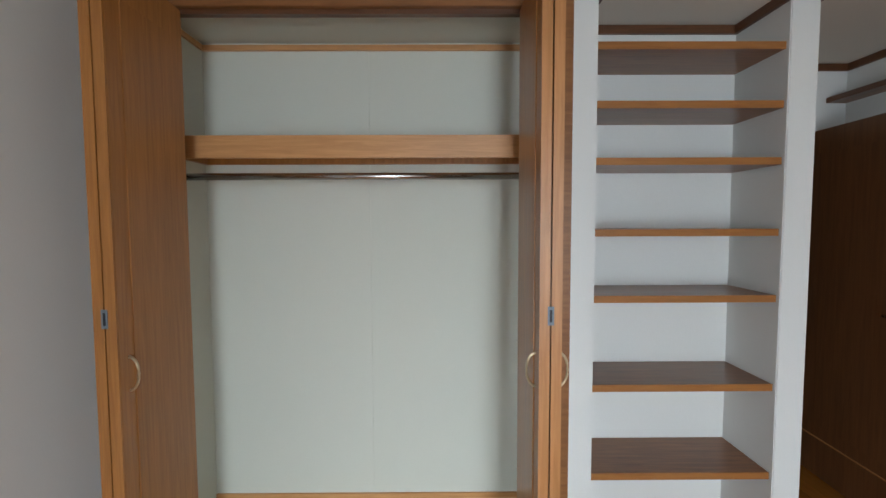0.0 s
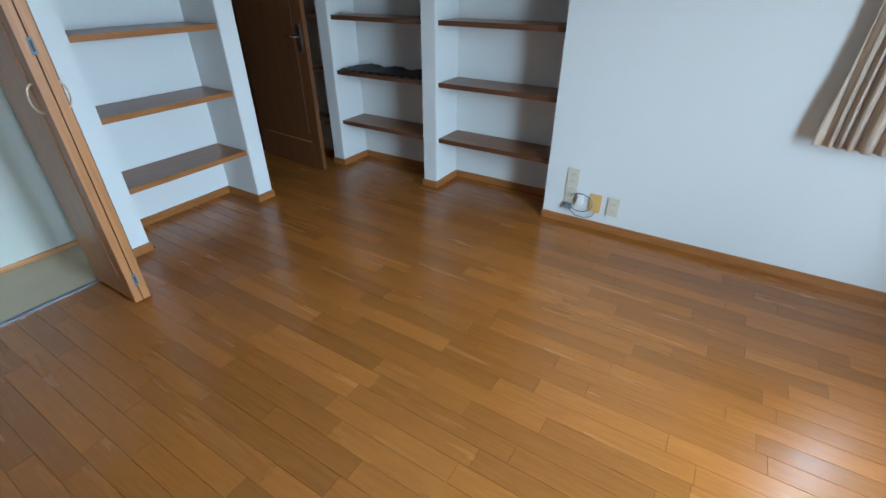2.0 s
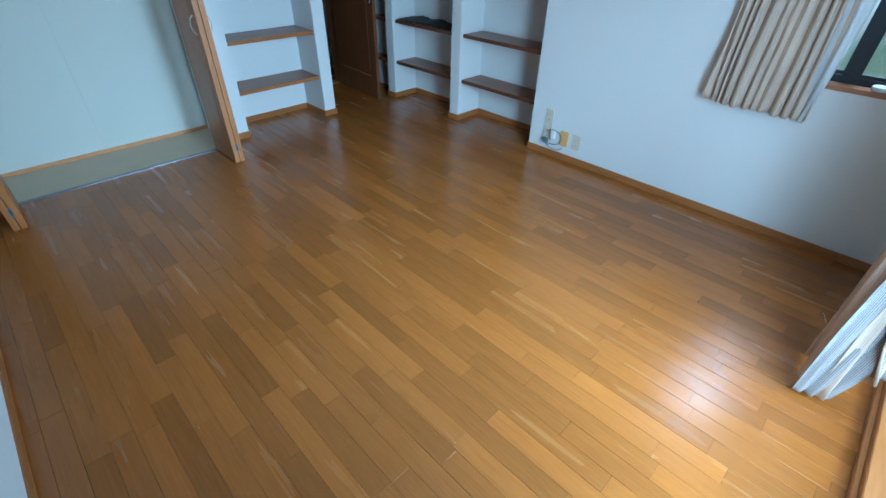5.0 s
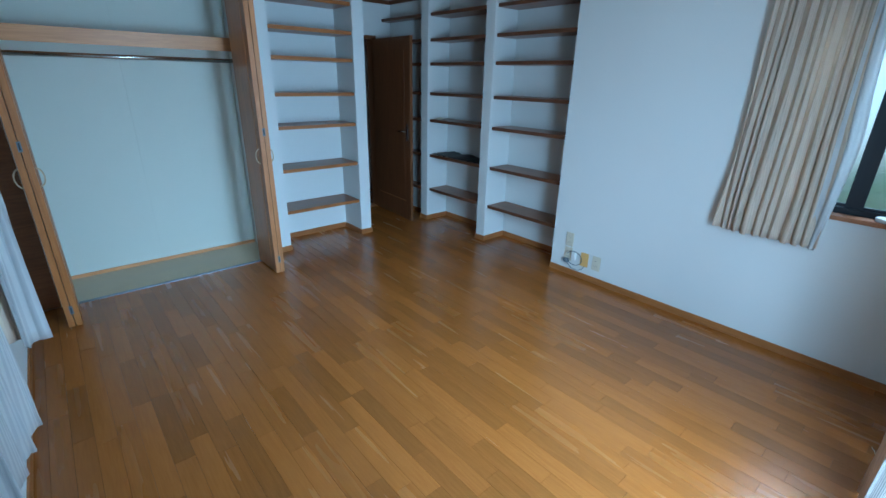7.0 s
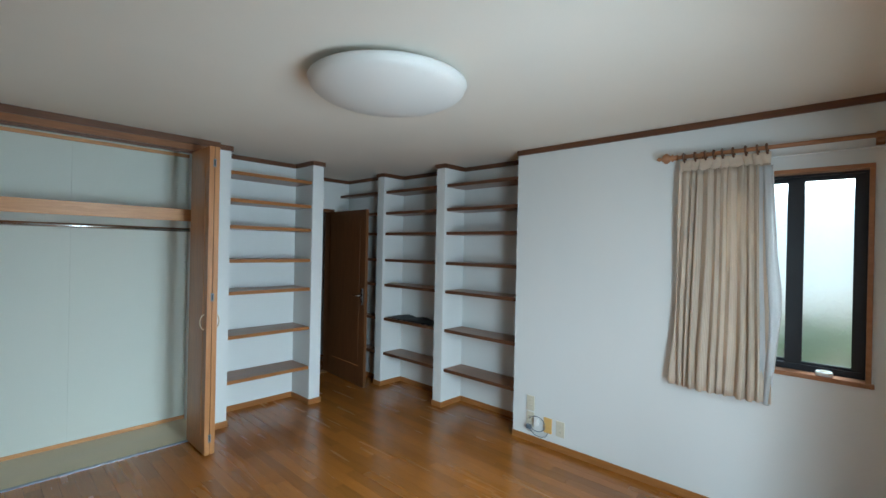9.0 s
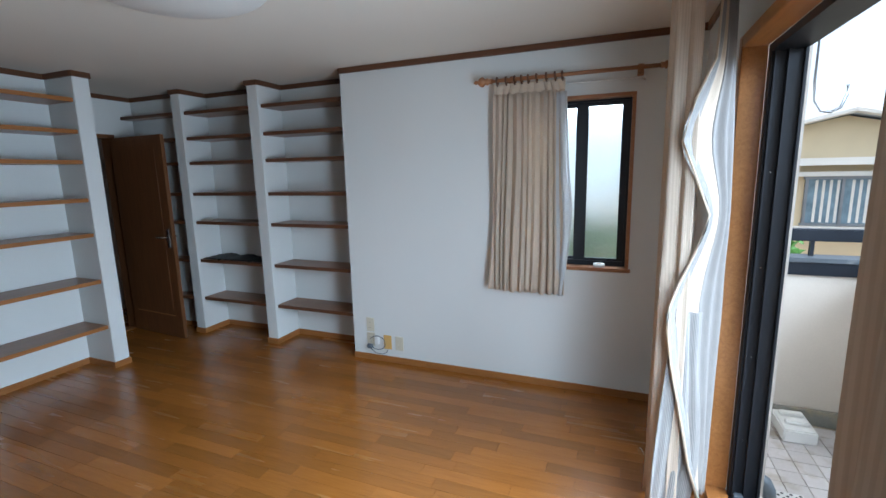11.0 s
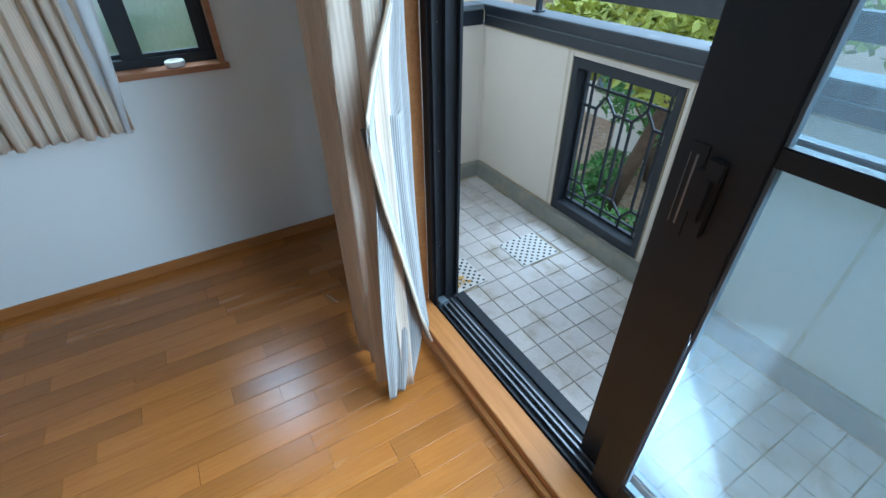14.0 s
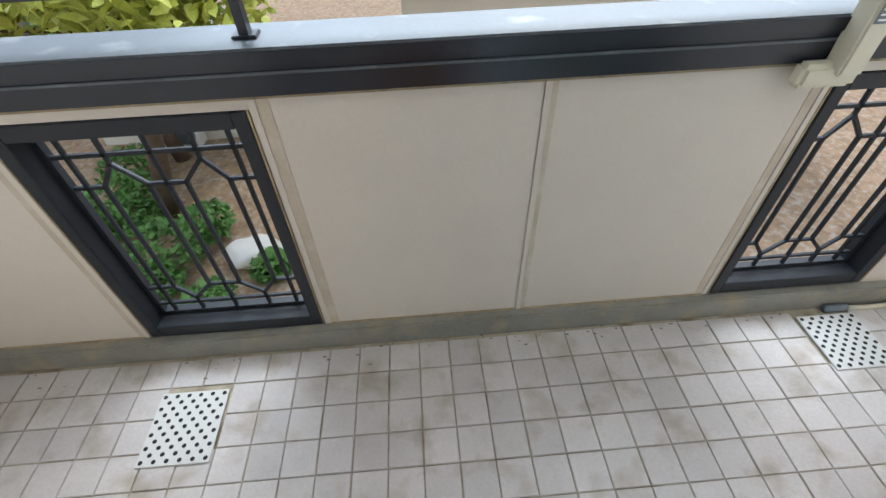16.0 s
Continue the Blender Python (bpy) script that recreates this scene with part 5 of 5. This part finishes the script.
part("grille", lathe(bmesh.new(), [(0.2, 0), (0.2, 0.01), (0.17, 0.012)], 24, Matrix.Translation((5.13, -8.799, GZ + 0.34)) @ Matrix.Rotation(-math.pi / 2, 4, 'X')), M_GREYPLAS, ac)
part("feet", bx((4.95, 5.05, -9.1, -8.8, GZ - 0.05, GZ + 0.06), (5.45, 5.55, -9.1, -8.8, GZ - 0.05, GZ + 0.06)), M_CURB, ac)
hg = thing("neighbour_wall", (4.2, -0.3, GZ), "green-tinged hedge and wall close to the small window", "hedge")
part("wall", bx((4.3, 4.45, -2.4, 2.0, GZ - 0.1, 0.2)), M_WHITEWALL, hg)
bm = bmesh.new()
for k in range(14):
    leaves(bm, (4.1, -2.2 + 0.28 * k, 0.45), (0.3, 0.3, 0.75), 130, 0.09, sh)
part("hedge", bm, M_LEAF2, hg)

# ---- floor planks ----
PITCH, X0 = 0.0812, 0.838 - 0.0406
plank_mesh = {}


def plank(x0, x1, y0, y1, name="plank", keep=True):
    key = (round(x1 - x0, 3), round(y1 - y0, 3))
    if key not in plank_mesh:
        w, l = key[0] / 2 - 0.0004, key[1] / 2 - 0.0005
        bm = bmesh.new()
        lo = [bm.verts.new((a * w, b * l, -0.012)) for a, b in ((-1, -1), (1, -1), (1, 1), (-1, 1))]
        mi = [bm.verts.new((a * w, b * l, -0.0004)) for a, b in ((-1, -1), (1, -1), (1, 1), (-1, 1))]
        hi = [bm.verts.new((a * (w - 0.0007), b * (l - 0.0007), 0)) for a, b in ((-1, -1), (1, -1), (1, 1), (-1, 1))]
        for u, v in ((lo, mi), (mi, hi)):
            for k in range(4):
                bm.faces.new((u[k], u[(k + 1) % 4], v[(k + 1) % 4], v[k]))
        bm.faces.new(hi)
        me = bpy.data.meshes.new("plank")
        bm.to_mesh(me)
        bm.free()
        me.materials.append(M_PLANK)
        plank_mesh[key] = me
    ob = new(name, plank_mesh[key])
    ob.location = ((x0 + x1) / 2, (y0 + y1) / 2, 0)
    ob.parent = bpy.data.objects["floor"]
    return ob


KNOWN = {1: -0.758, 2: -0.863, 3: -0.942, 4: -0.80, 5: -0.834, 6: -1.018, 8: -0.806, 9: -0.833, 10: -0.938, 11: -1.014, 12: -0.799, 13: -0.832, 14: -0.94}
LENGTHS = (0.42, 0.48, 0.54, 0.60, 0.66, 0.72)
prnd = random.Random(42)


def row_lines(k, y0, y1):
    """Joint places of a row of planks."""
    start = KNOWN.get(k, -1.0 + prnd.uniform(-0.3, 0.3))
    ys = [start]
    while ys[-1] < y1:
        ys.append(round(ys[-1] + prnd.choice(LENGTHS), 3))
    while ys[0] > y0:
        ys.insert(0, round(ys[0] - prnd.choice(LENGTHS), 3))
    return [y0] + [y for y in ys if y0 + 0.04 < y < y1 - 0.04] + [y1]


for k in range(-20, 34):
    xa, xb = X0 + PITCH * (9 - k), X0 + PITCH * (10 - k)
    xa, xb = max(xa, W), min(xb, NB)
    if xb - xa < 0.01:
        continue
    if xa < 0.856:
        ytop = 2.925 if xb < 0.64 else N
    else:
        ytop = PN + 1.2 if xa > 1.7 else CB
    for a, b in zip(ys := row_lines(k, S + 0.02 if xa < 2.5 else 1.18, ytop), ys[1:]):
        plank(xa, xb, a, b)

# ---- balcony tiles ----
tile_mesh = None
for i in range(-30, 10):
    for j in range(-2, 8):
        cx, cy = TX + TP * (i + 0.5), TY + TQ * (j + 0.5)
        if cx < BW or cx > BE - 0.05 or cy < BS + 0.03 or cy > -1.60:
            continue
        if any(a + 0.03 < cx < b - 0.03 and c + 0.03 < cy < d - 0.03 for a, b, c, d in DR):
            continue
        if tile_mesh is None:
            bm = boxes(bmesh.new(), (-TP / 2 + 0.0022, TP / 2 - 0.0022, -TQ / 2 + 0.0022, TQ / 2 - 0.0022, -0.012, 0))
            bmesh.ops.bevel(bm, geom=[e for e in bm.edges if all(v.co.z > -0.001 for v in e.verts)], offset=0.002, segments=1, affect='EDGES')
            tile_mesh = bpy.data.meshes.new("tile")
            bm.to_mesh(tile_mesh)
            bm.free()
            tile_mesh.materials.append(M_TILE)
        t = new("tile", tile_mesh)
        t.location = (cx + 0.0008 * math.sin(i * 2.3 + j * 7.7), cy + 0.0008 * math.sin(i * 5.9 + j), BZ + 0.0008 * math.sin(i * 3.7 + j * 5.1))
        t.parent = bpy.data.objects["balcony_slab"]
